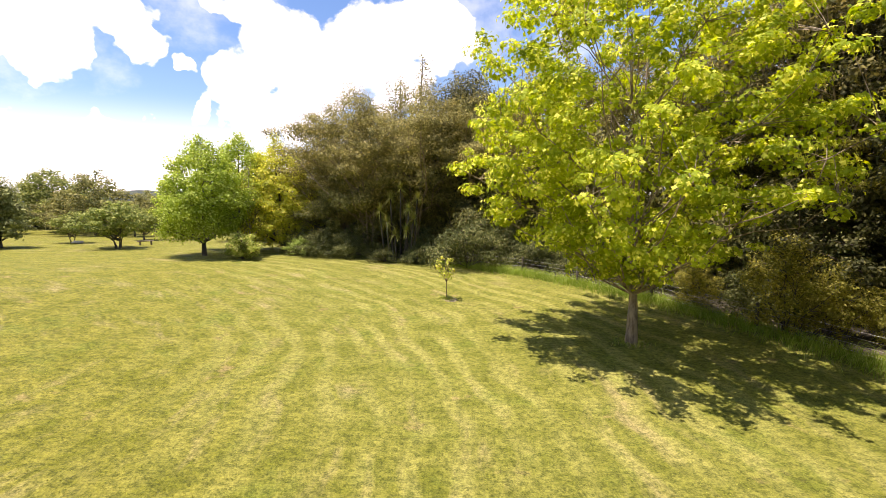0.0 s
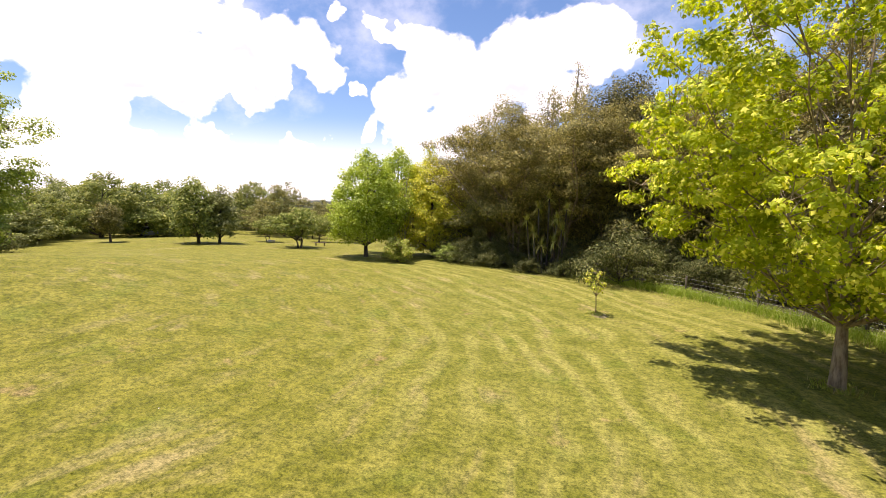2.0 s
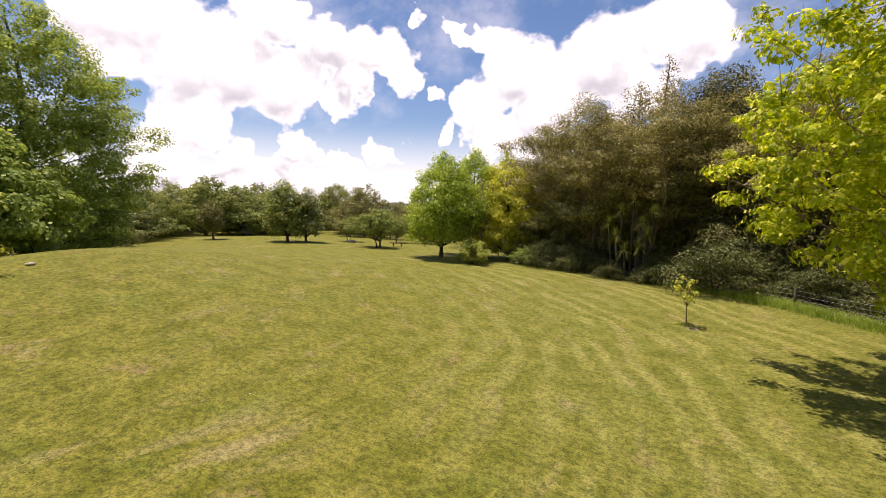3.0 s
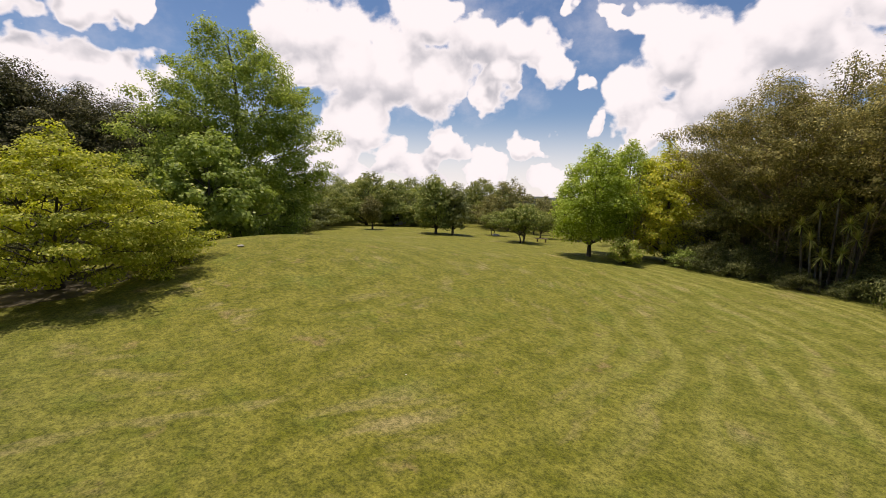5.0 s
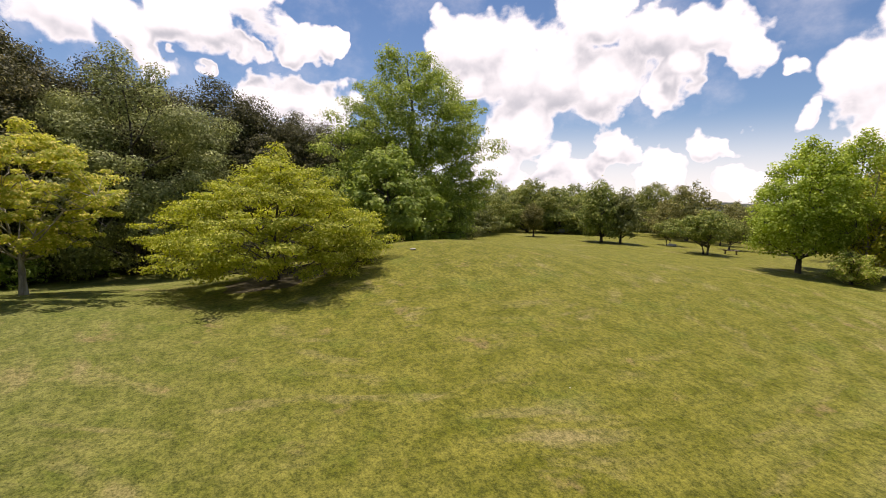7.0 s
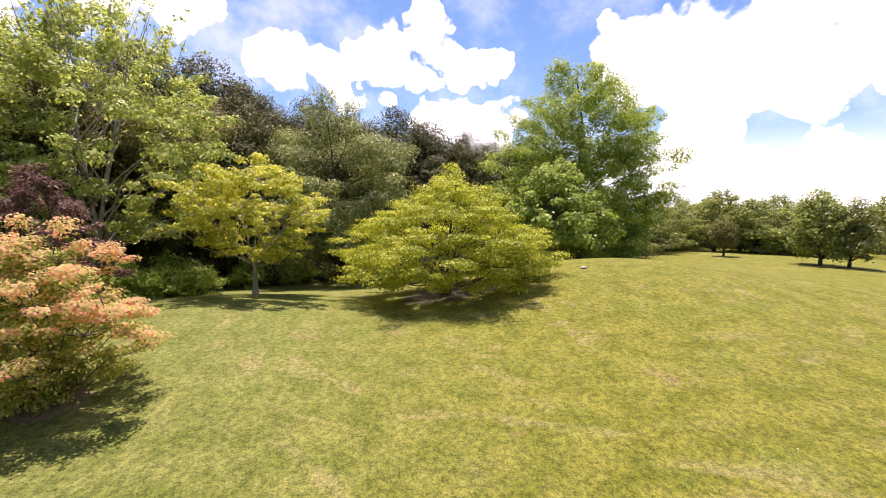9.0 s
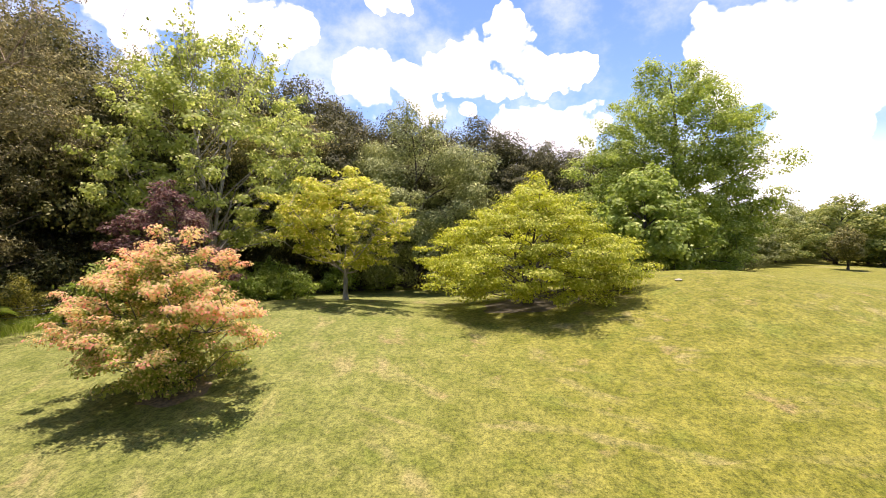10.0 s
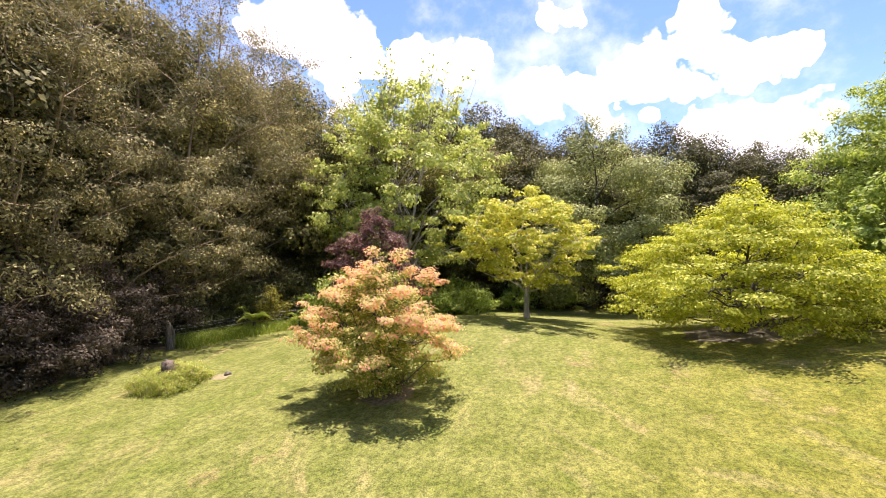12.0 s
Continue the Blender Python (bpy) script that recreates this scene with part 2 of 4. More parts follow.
LAWN = lawn_material()
BLADE = blade_material()
TALL_GRASS = leaf_material("tall_grass", (0.18, 0.24, 0.042), (0.336, 0.408, 0.096), (0.516, 0.468, 0.204), 0.45, 0.6, 0.2)
LUSH_GRASS = leaf_material("lush_grass", (0.14, 0.22, 0.030), (0.28, 0.38, 0.07), (0.40, 0.46, 0.13), 0.5, 0.6, 0.2)
# litter of the bush floor; also the painted shade under the spreading tree
LITTER_AND_SHADE = plain_material("leaf_litter_and_shade", (0.045, 0.035, 0.022), (0.10, 0.085, 0.04), 2.0, 0.95)
L_MAPLE = leaf_material("maple_leaves", (0.169, 0.233, 0.015), (0.465, 0.518, 0.039), (0.776, 0.751, 0.142), 0.45)
L_YELLOW = leaf_material("yellow_maple_leaves", (0.271, 0.329, 0.041), (0.564, 0.589, 0.118), (0.8, 0.752, 0.235), 0.48)
L_SHRUB = leaf_material("spreading_tree_leaves", (0.174, 0.214, 0.023), (0.454, 0.489, 0.064), (0.604, 0.599, 0.13), 0.42)
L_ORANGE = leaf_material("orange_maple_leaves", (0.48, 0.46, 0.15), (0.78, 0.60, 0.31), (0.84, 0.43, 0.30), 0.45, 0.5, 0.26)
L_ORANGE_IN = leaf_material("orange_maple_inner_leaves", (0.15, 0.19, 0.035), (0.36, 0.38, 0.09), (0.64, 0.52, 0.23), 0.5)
L_PURPLE = leaf_material("purple_maple_leaves", (0.085, 0.043, 0.039), (0.191, 0.108, 0.087), (0.32, 0.237, 0.177), 0.45)
L_TULIP = leaf_material("tulip_tree_leaves", (0.134, 0.189, 0.033), (0.349, 0.422, 0.088), (0.533, 0.58, 0.177), 0.42, 0.5, 0.1)
L_BROAD = leaf_material("broad_leaves", (0.126, 0.184, 0.031), (0.348, 0.429, 0.096), (0.553, 0.596, 0.206), 0.42, 0.5, 0.1)
L_TWIG = leaf_material("fresh_leaves", (0.189, 0.245, 0.054), (0.476, 0.54, 0.153), (0.756, 0.763, 0.324), 0.42, 0.5, 0.1)
L_GREY = leaf_material("grey_green_leaves", (0.102, 0.122, 0.036), (0.345, 0.363, 0.125), (0.559, 0.569, 0.235), 0.25, 0.5, 0.1)
L_FOREST = leaf_material("bush_foliage", (0.091, 0.089, 0.026), (0.301, 0.27, 0.078), (0.493, 0.425, 0.133), 0.22, 0.6)
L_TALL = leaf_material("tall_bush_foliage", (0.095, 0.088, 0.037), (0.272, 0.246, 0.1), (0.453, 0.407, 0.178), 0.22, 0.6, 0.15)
L_DARK = leaf_material("dark_conifer_foliage", (0.034, 0.038, 0.013), (0.11, 0.11, 0.035), (0.195, 0.181, 0.064), 0.15, 0.6)
L_OLIVE = leaf_material("olive_foliage", (0.094, 0.098, 0.027), (0.231, 0.225, 0.07), (0.35, 0.319, 0.106), 0.28, 0.6)
L_GOLD = leaf_material("gold_leaves", (0.276, 0.304, 0.036), (0.579, 0.575, 0.082), (0.768, 0.687, 0.131), 0.46, 0.5, 0.12)
L_GREEN = leaf_material("plain_green_leaves", (0.16, 0.245, 0.028), (0.399, 0.51, 0.077), (0.576, 0.67, 0.169), 0.46)
L_WEED = leaf_material("weed_leaves", (0.206, 0.256, 0.05), (0.419, 0.456, 0.106), (0.6, 0.55, 0.213), 0.48)
L_SPRAY = leaf_material("feathery_sprays", (0.148, 0.155, 0.024), (0.386, 0.373, 0.064), (0.541, 0.496, 0.115), 0.40, 0.6)
L_FAR = leaf_material("far_foliage", (0.104, 0.136, 0.029), (0.259, 0.297, 0.072), (0.401, 0.408, 0.119), 0.32, 0.6)
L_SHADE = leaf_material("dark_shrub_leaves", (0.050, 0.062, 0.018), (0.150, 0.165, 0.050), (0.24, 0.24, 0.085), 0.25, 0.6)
# brown leaves darkened: the shade of the overhanging canopy is in their colour
L_BROWN_SHADED = leaf_material("shaded_brown_leaves", (0.039, 0.031, 0.021), (0.107, 0.086, 0.057), (0.195, 0.163, 0.111), 0.2, 0.6, 0.12)
L_SPEAR = leaf_material("spear_leaves", (0.225, 0.255, 0.045), (0.45, 0.45, 0.12), (0.57, 0.525, 0.18), 0.25, 0.45)
L_FERN = leaf_material("fern_fronds", (0.182, 0.26, 0.026), (0.364, 0.442, 0.065), (0.442, 0.494, 0.117), 0.45)
BARK = bark_material("grey_bark", (0.15, 0.105, 0.062), (0.38, 0.295, 0.19))
BARK_DARK = bark_material("dark_bark", (0.035, 0.028, 0.022), (0.11, 0.09, 0.07))
BARK_BROWN = bark_material("brown_bark", (0.055, 0.042, 0.030), (0.17, 0.13, 0.095))
BARK_PALE = bark_material("pale_bark", (0.20, 0.18, 0.14), (0.42, 0.39, 0.32))
POST = bark_material("weathered_post", (0.07, 0.060, 0.045), (0.18, 0.155, 0.115), 12.0)
WIRE = plain_material("galvanised_wire", (0.42, 0.42, 0.41), (0.60, 0.60, 0.58), 20.0, 0.5, 0.2)
STONE = plain_material("pale_stone", (0.34, 0.32, 0.27), (0.52, 0.49, 0.42), 5.0)
STUMP_WOOD = plain_material("rotten_wood", (0.06, 0.045, 0.032), (0.24, 0.19, 0.14), 8.0, 0.95, bump=0.8)


# ---- ground ----
# broad swells of the lawn: x, y, width, height
SWELLS = [(-26, 9, 6, 0.95), (-18, 14, 10, 0.7), (-32, 13, 10, 2.04), (-26, 0, 8, -0.52), (-46, 34, 16, 1.07),
    (-46, 8, 13, -0.39), (-18, 33, 10, 0.78), (-8, 4, 10, 0.34), (-40, -14, 13, -0.68), (-62, 50, 22, 0.29), (-14, -14, 9, 0.2),
    (6, 28, 12, 0.34), (-2, 16, 9, -0.44), (-24, -10, 7, 1.62)]


def ground_z(x, y):
    z = 0 * np.asarray(x, float)
    for cx, cy, s, a in SWELLS:
        z = z + a * np.exp(-((x - cx) ** 2 + (y - cy) ** 2) / (2 * s * s))
    return z


def mesh_of(name, verts, faces, mat, smooth=False):
    """A mesh from arrays of corners and of faces that all have the same number of corners."""
    verts, faces = np.asarray(verts, np.float32), np.asarray(faces, np.int32)
    me = bpy.data.meshes.new(name)
    n, k = faces.shape
    me.vertices.add(len(verts)), me.loops.add(n * k), me.polygons.add(n)
    me.vertices.foreach_set("co", verts.ravel())
    me.loops.foreach_set("vertex_index", faces.ravel())
    me.polygons.foreach_set("loop_start", np.arange(0, n * k, k, dtype=np.int32))
    me.polygons.foreach_set("loop_total", np.full(n, k, np.int32))
    me.polygons.foreach_set("use_smooth", np.full(n, smooth))
    me.materials.append(mat)
    me.update(calc_edges=True)
    return me


def put(name, mesh, parent=None, label=""):
    ob = new(name, mesh)
    if parent is not None:
        ob.parent = parent
    return tagged(ob, label)


def build_ground():
    rings = np.concatenate([np.linspace(0.02, 60, 120), np.geomspace(61, 3500, 50)])
    turns = np.linspace(0, 2 * np.pi, 220, endpoint=False)
    r, a = np.meshgrid(rings, turns, indexing="ij")
    x, y = r * np.cos(a) - 10, r * np.sin(a) + 8
    z = ground_z(x, y)
    v = np.stack([x, y, z], -1).reshape(-1, 3)
    i, j = np.meshgrid(np.arange(len(rings) - 1), np.arange(len(turns)), indexing="ij")
    k = (j + 1) % len(turns)
    f = np.stack([i * 220 + j, (i + 1) * 220 + j, (i + 1) * 220 + k, i * 220 + k], -1).reshape(-1, 4)
    me = mesh_of("ground", v, f, LAWN, True)
    tagged(new("ground", me), "sunlit mown lawn with curved mower stripes and dry patches", "lawn", kind="structure")


build_ground()

# fence lines, as corners of the plan
FENCE_EAST = [(16.6, 9.5), (15.4, 13.6), (13.6, 19.0), (11.4, 24.2), (8.6, 28.4), (5.7, 31.9), (3.3, 33.7), (-0.5, 36.6)]
FENCE_WEST = [(-10.6, -26.6), (-15.6, -25.2), (-20.4, -24.6), (-25.6, -21.4), (-29.4, -17.2)]


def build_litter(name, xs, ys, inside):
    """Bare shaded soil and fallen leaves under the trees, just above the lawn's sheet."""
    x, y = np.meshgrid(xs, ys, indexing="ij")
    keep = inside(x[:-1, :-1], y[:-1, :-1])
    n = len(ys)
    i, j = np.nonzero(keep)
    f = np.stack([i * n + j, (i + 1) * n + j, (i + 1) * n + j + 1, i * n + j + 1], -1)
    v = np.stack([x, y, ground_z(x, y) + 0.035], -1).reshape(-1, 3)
    tagged(new(name, mesh_of(name, v, f, LITTER_AND_SHADE, True)), "dark leaf litter and soil under the trees", "ground", kind="structure")


def beyond(line, side):
    """A test for plan points that lie to that side of a line of corners."""
    def test(x, y):
        best, sign = np.full(x.shape, 1e9), np.zeros(x.shape)
        for (ax, ay), (bx, by) in zip(line, line[1:]):
            dx, dy = bx - ax, by - ay
            u = np.clip(((x - ax) * dx + (y - ay) * dy) / (dx * dx + dy * dy), 0, 1)
            d = np.hypot(x - ax - u * dx, y - ay - u * dy)
            s = dx * (y - ay) - dy * (x - ax)
            closer = d < best
            best, sign = np.where(closer, d, best), np.where(closer, s, sign)
        return (sign * side > 0) & (best > 0.6) & (best < 26)
    return test


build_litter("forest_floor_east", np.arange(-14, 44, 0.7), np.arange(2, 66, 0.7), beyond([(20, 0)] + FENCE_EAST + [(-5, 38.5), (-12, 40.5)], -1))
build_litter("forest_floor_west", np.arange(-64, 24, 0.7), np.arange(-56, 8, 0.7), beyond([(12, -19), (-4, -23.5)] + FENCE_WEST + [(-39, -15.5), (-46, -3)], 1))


# ---- foliage and wood as arrays ----
def unit(v):
    return v / (np.linalg.norm(v, axis=-1, keepdims=True) + 1e-9)


def leaf_quads(rng, centre, normal, size, width=0.6, droop=0.25):
    """One bent four-cornered leaf at each centre."""
    n = len(centre)
    normal = unit(normal)
    axis = unit(np.cross(normal, rng.normal(size=(n, 3))))
    axis[:, 2] -= droop
    axis = unit(axis)
    side = unit(np.cross(normal, axis))
    s = (size * rng.uniform(0.65, 1.3, n))[:, None]
    v = np.stack([centre - axis * s * 0.5, centre + side * s * width * 0.5 - normal * s * 0.08,
                  centre + axis * s * 0.5 - normal * s * 0.16, centre - side * s * width * 0.5 - normal * s * 0.08], 1)
    return v.reshape(-1, 3), np.arange(4 * n).reshape(n, 4)


def lobed_leaves(rng, centre, normal, size):
    """Three-lobed leaves of two folded halves."""
    n = len(centre)
    normal = unit(normal)
    axis = unit(np.cross(normal, rng.normal(size=(n, 3))))
    axis[:, 2] -= 0.35
    axis = unit(axis)
    side = unit(np.cross(normal, axis))
    s = (size * rng.uniform(0.6, 1.3, n))[:, None]
    base, tip = centre - axis * s * 0.45, centre + axis * s * 0.55 - normal * s * 0.12
    notch = centre - axis * s * 0.02
    rows = [base, centre + side * s * 0.52 + axis * s * 0.12 - normal * s * 0.1, notch + side * s * 0.2 + axis * s * 0.22, tip,
            notch - side * s * 0.2 + axis * s * 0.22, centre - side * s * 0.52 + axis * s * 0.12 - normal * s * 0.1]
    v = np.stack(rows, 1).reshape(-1, 3)
    k = np.arange(n)[:, None] * 6
    return v, np.concatenate([k + [[0, 1, 2, 3]], k + [[0, 3, 4, 5]]])


def tubes(paths, sides):
    """Tapered round limbs: each path is (points, radii)."""
    vs, fs, base = [], [], 0
    for p, r in paths:
        p = np.asarray(p, float)
        n = len(p)
        d = unit(np.gradient(p, axis=0))
        ref = np.where(np.abs(d[:, 2:3]) > 0.9, [[1.0, 0, 0]], [[0, 0, 1.0]])
        a = unit(np.cross(d, ref))
        b = np.cross(d, a)
        ang = np.linspace(0, 2 * np.pi, sides, endpoint=False)
        ring = p[:, None] + np.asarray(r)[:, None, None] * (np.cos(ang)[None, :, None] * a[:, None] + np.sin(ang)[None, :, None] * b[:, None])
        vs.append(ring.reshape(-1, 3))
        i, j = np.meshgrid(np.arange(n - 1), np.arange(sides), indexing="ij")
        k = (j + 1) % sides
        fs.append((base + np.stack([i * sides + j, i * sides + k, (i + 1) * sides + k, (i + 1) * sides + j], -1)).reshape(-1, 4))
        base += n * sides
    return np.concatenate(vs), np.concatenate(fs)


def bow(a, b, lift, n=6):
    """Points of a bowed line from a to b."""
    u = np.linspace(0, 1, n)[:, None]
    m = (a + b) / 2 + np.array([0, 0, lift])
    return (1 - u) ** 2 * a + 2 * u * (1 - u) * m + u * u * b


# crown outlines: half-width, as a share of the widest, from the crown's foot (0) to its top (1)
SHAPES = {
    "round": ((0, 0.55), (0.15, 0.85), (0.4, 1.0), (0.65, 0.9), (0.85, 0.6), (1, 0.2)),
    "egg": ((0, 0.6), (0.15, 0.9), (0.35, 1.0), (0.6, 0.8), (0.8, 0.52), (1, 0.12)),
    "maple": ((0, 0.25), (0.12, 0.68), (0.26, 1.0), (0.6, 0.96), (0.8, 0.74), (1, 0.25)),
    "umbrella": ((0, 0.35), (0.25, 0.78), (0.5, 1.0), (0.75, 0.86), (0.92, 0.6), (1, 0.3)),
    "tent": ((0, 0.72), (0.2, 1.0), (0.42, 0.92), (0.6, 0.72), (0.78, 0.44), (0.9, 0.2), (1, 0.04)),
    "mound": ((0, 0.38), (0.15, 0.62), (0.38, 1.0), (0.6, 0.96), (0.8, 0.68), (1, 0.25)),
    "broad_cone": ((0, 0.74), (0.2, 0.94), (0.36, 1.0), (0.55, 0.9), (0.75, 0.72), (0.9, 0.5), (1, 0.25)),
    "spire": ((0, 0.8), (0.15, 1.0), (0.4, 0.74), (0.7, 0.38), (1, 0.03)),
    "canopy": ((0, 0.3), (0.3, 0.6), (0.55, 0.95), (0.75, 1.0), (0.9, 0.75), (1, 0.35)),
    "dome": ((0, 1.0), (0.3, 0.95), (0.6, 0.78), (0.85, 0.5), (1, 0.2)),
}


def build_tree(name, seed, h, w, low, shape, leaves, size, clump, mat, bark=BARK, trunk_r=0.15, limbs=16, clumps=150, flat=0.6, rise=0.6,
               lobed=False, up=0.6, fork=0.8, stems=1, lumps=0.25, wide_leaf=0.75, hollow=0.55, spare=None, inner=0.0, apart=False, lean_to=None,
               bare=0, forks_at=0.0, slim=1.0):
    """A tree: an empty at its foot, with a trunk, its limbs, and a crown of single leaves that sit in clumps on the twigs.
    h, w: height and width over all; low: where the crown begins; fork: how far up the trunk goes; rise: how steeply limbs climb;
    hollow: how much of the crown's inside is bare; apart: every limb is a part of its own; bare: shoots above the crown;
    forks_at: where several stems part; slim: how thick the limbs are."""
    rng = np.random.default_rng(seed)
    vs_, rs_ = np.array(SHAPES[shape]).T
    thing = new(name)
    thing.empty_display_size = 0.3
    trunks = []
    for s in range(stems):
        a = rng.uniform(0, 6.28) if stems == 1 else s * 6.28 / stems + rng.normal(0, 0.3)
        out = np.array([math.cos(a), math.sin(a), 0])
        foot = out * (0.0 if stems == 1 or forks_at else trunk_r * 1.6)
        lean = out * (0.02 * h if stems == 1 else w * 0.17)
        if lean_to:
            lean = np.array([lean_to[0], lean_to[1], 0]) * (1 if stems == 1 else 0.5) + (0 if stems == 1 else lean * 0.6)
        zs = np.linspace(0, 1, 10)
        part_way = np.clip((zs - forks_at) / (1 - forks_at), 0, 1)
        p = foot + zs[:, None] * np.array([0, 0, h * fork * (1 if s == 0 else rng.uniform(0.75, 1.0))]) + (part_way ** 1.2)[:, None] * lean
        p = p + np.cumsum(rng.normal(0, 0.006 * h, (10, 3)) * [1, 1, 0], 0) * part_way[:, None]
        p[0, 2] = -0.15
        r = trunk_r * (1 - 0.84 * zs) * np.where(zs < forks_at + 0.03, 1, 1 if stems == 1 else 0.6 * (0.4 + 0.6 * slim))
        r[0] *= 1.35
        trunks.append((p, r))
    # places of the leaf clumps: spread over the crown, none too close to another, most of them on its outside
    bulge = rng.uniform(0, 6.28, 5)
    n = clumps * 9
    grid = np.linspace(0, 1, 200)
    chance = np.cumsum(np.interp(grid, vs_, rs_) + 0.08)
    v = np.interp(rng.uniform(0, chance[-1], n), chance, grid)
    a = rng.uniform(0, 2 * np.pi, n)
    swell = 1 + lumps * (0.4 * np.sin(2 * a + bulge[0] + 3 * v) + 0.4 * np.sin(3 * a + bulge[1] - 6 * v) + 0.35 * np.sin(5 * a + bulge[2] + 11 * v))
    share = np.sqrt(rng.uniform(hollow ** 2, 1, n)) * (1 + 0.35 * lumps * rng.normal(size=n))
    radius = np.maximum(w / 2 * np.interp(v, vs_, rs_) * swell * 1.06 - clump * 0.5, 0.05) * share
    z = low + clump * flat * 0.8 + v * (h - low - 1.6 * clump * flat) * (1 + 0.25 * lumps * np.sin(2 * a + bulge[3]))
    ax = np.mean([np.stack([np.interp(z, p[:, 2], p[:, c]) for c in (0, 1)], -1) for p, _ in trunks], 0)
    spot = np.column_stack([ax + np.stack([np.cos(a), np.sin(a)], -1) * radius[:, None], z])
    squash = np.array([1, 1, 1 / max(flat, 0.3)])
    kept = np.zeros((0, 3))
    gap = clump * 1.25
    for q in spot:
        if len(kept) == 0 or (((kept - q) * squash) ** 2).sum(1).min() > gap * gap:
            kept = np.vstack([kept, q])
            if len(kept) >= clumps:
                break
        gap *= 0.9995
    c = kept
    girth = clump * rng.uniform(0.6, 1.35, len(c))
    # limbs reach from the trunk to some clumps, twigs from the limbs to the others
    order = rng.permutation(len(c))
    ends = [order[0]]
    far = np.linalg.norm(c - c[ends[0]], axis=1)
    while len(ends) < min(limbs, len(c)):
        ends.append(int(np.argmax(far * (0.6 + 0.4 * rng.uniform(size=len(c))))))
        far = np.minimum(far, np.linalg.norm(c - c[ends[-1]], axis=1))
    limb_lines, nodes = [], [np.vstack([p[4:] for p, _ in trunks])]
    for k, i in enumerate(ends):
        stem = trunks[k % stems][0]
        reach = math.hypot(c[i][0] - stem[5][0], c[i][1] - stem[5][1])
        za = min(max(c[i][2] - reach * rise - 0.4, low * 0.8, 0.25 * forks_at * h), stem[-1, 2] * 0.97)
        q = np.array([np.interp(za, stem[:, 2], stem[:, m]) for m in range(3)])
        path = bow(q, c[i], reach * rng.uniform(-0.06, 0.16), 7)
        path[1:-1] += rng.normal(0, 0.03 * reach, (5, 3))
        limb_lines.append((path, np.linspace(max(0.018, trunk_r * 0.42 * slim * (1 - 0.6 * za / h)), 0.012, 7)))
        nodes.append(path[2:])
    nodes = np.vstack(nodes)
    twigs = []
    for q in c:
        cost = np.linalg.norm(nodes - q, axis=1) + 0.6 * np.maximum(0, nodes[:, 2] - q[2])
        twigs.append((bow(nodes[int(np.argmin(cost))], q, 0.06, 4), [0.016 + 0.03 * trunk_r, 0.013, 0.009, 0.004]))
        for _ in range(2):
            twigs.append((bow(q, q + rng.normal(0, 0.6, 3) * clump * [1, 1, flat], 0.03, 3), [0.010, 0.007, 0.003]))
    shoots, tip_points = [], []
    for i in range(bare):
        # bare shoots that stand out above the crown
        b, vv = rng.uniform(0, 6.28), rng.uniform(0.72, 0.98)
        rad = w / 2 * np.interp(vv, vs_, rs_) * rng.uniform(0.1, 0.9)
        st = np.array([math.cos(b) * rad, math.sin(b) * rad, low + vv * (h - low) * 0.92])
        en = st + np.array([math.cos(b) * 0.35, math.sin(b) * 0.35, 1.0]) * rng.uniform(1.2, 0.15 * h + 0.8)
        path = bow(st, en, 0.2, 5)
        shoots.append((path, np.linspace(0.030, 0.008, 5)))
        for j in range(4):
            s2 = path[rng.integers(1, 5)]
            e2 = s2 + rng.normal(0, 0.35, 3) + [0, 0, 0.55]
            shoots.append((bow(s2, e2, 0, 3), [0.013, 0.009, 0.005]))
            tip_points += [e2 + rng.normal(0, 0.10, 3) for _ in range(5)]
    weight = girth ** 2 / (girth ** 2).sum()
    pick = rng.choice(len(c), leaves, p=weight)
    d = unit(rng.normal(size=(leaves, 3)) + [0, 0, 0.3])
    reach = girth[pick] * rng.uniform(0.1, 1.0, leaves) ** 0.45
    reach = np.where(rng.uniform(size=leaves) < 0.05, reach * 1.35, reach)
    # each clump is ragged: a few lobes reach further than the rest
    ragged = 1 + 0.35 * np.sin(3 * np.arctan2(d[:, 1], d[:, 0]) + 1.7 * pick) * (1 - np.abs(d[:, 2]))
    mid = np.array([0, 0, low + 0.3 * (h - low)])
    # and is drawn out along its twig, away from the crown's middle
    out = unit((c - mid) * [1, 1, 0.5])[pick]
    pts = c[pick] + d * (reach * ragged)[:, None] * np.array([1, 1, flat]) + out * ((d * out).sum(1) * reach * 0.35)[:, None]
    normal = d * 0.75 + unit(pts - mid) * 0.35 + np.array([0, 0, up]) + rng.normal(0, 0.26, (leaves, 3))
    if tip_points:
        tip = np.array(tip_points)
        pts, normal = np.vstack([pts, tip]), np.vstack([normal, rng.normal(size=tip.shape) + [0, 0, 0.5]])
    pts[:, 2] = np.maximum(pts[:, 2], 0.08)

    def crown(points, normals, which):
        if lobed:
            return mesh_of("crown", *lobed_leaves(rng, points, normals, size), which)
        return mesh_of("crown", *leaf_quads(rng, points, normals, size, wide_leaf), which)

    def wood(name_, *groups, under_=thing):
        vs, fs, m = [], [], 0
        for paths, sides in groups:
            if paths:
                v_, f_ = tubes(paths, sides)
                vs.append(v_), fs.append(f_ + m)
                m += len(v_)
        return put(name_, mesh_of(name_, np.vstack(vs), np.vstack(fs), bark, True), under_)
    if apart:
        stem = wood("trunk", (trunks, 12))
        for limb in limb_lines:
            wood("limb", ([limb], 6), under_=stem)
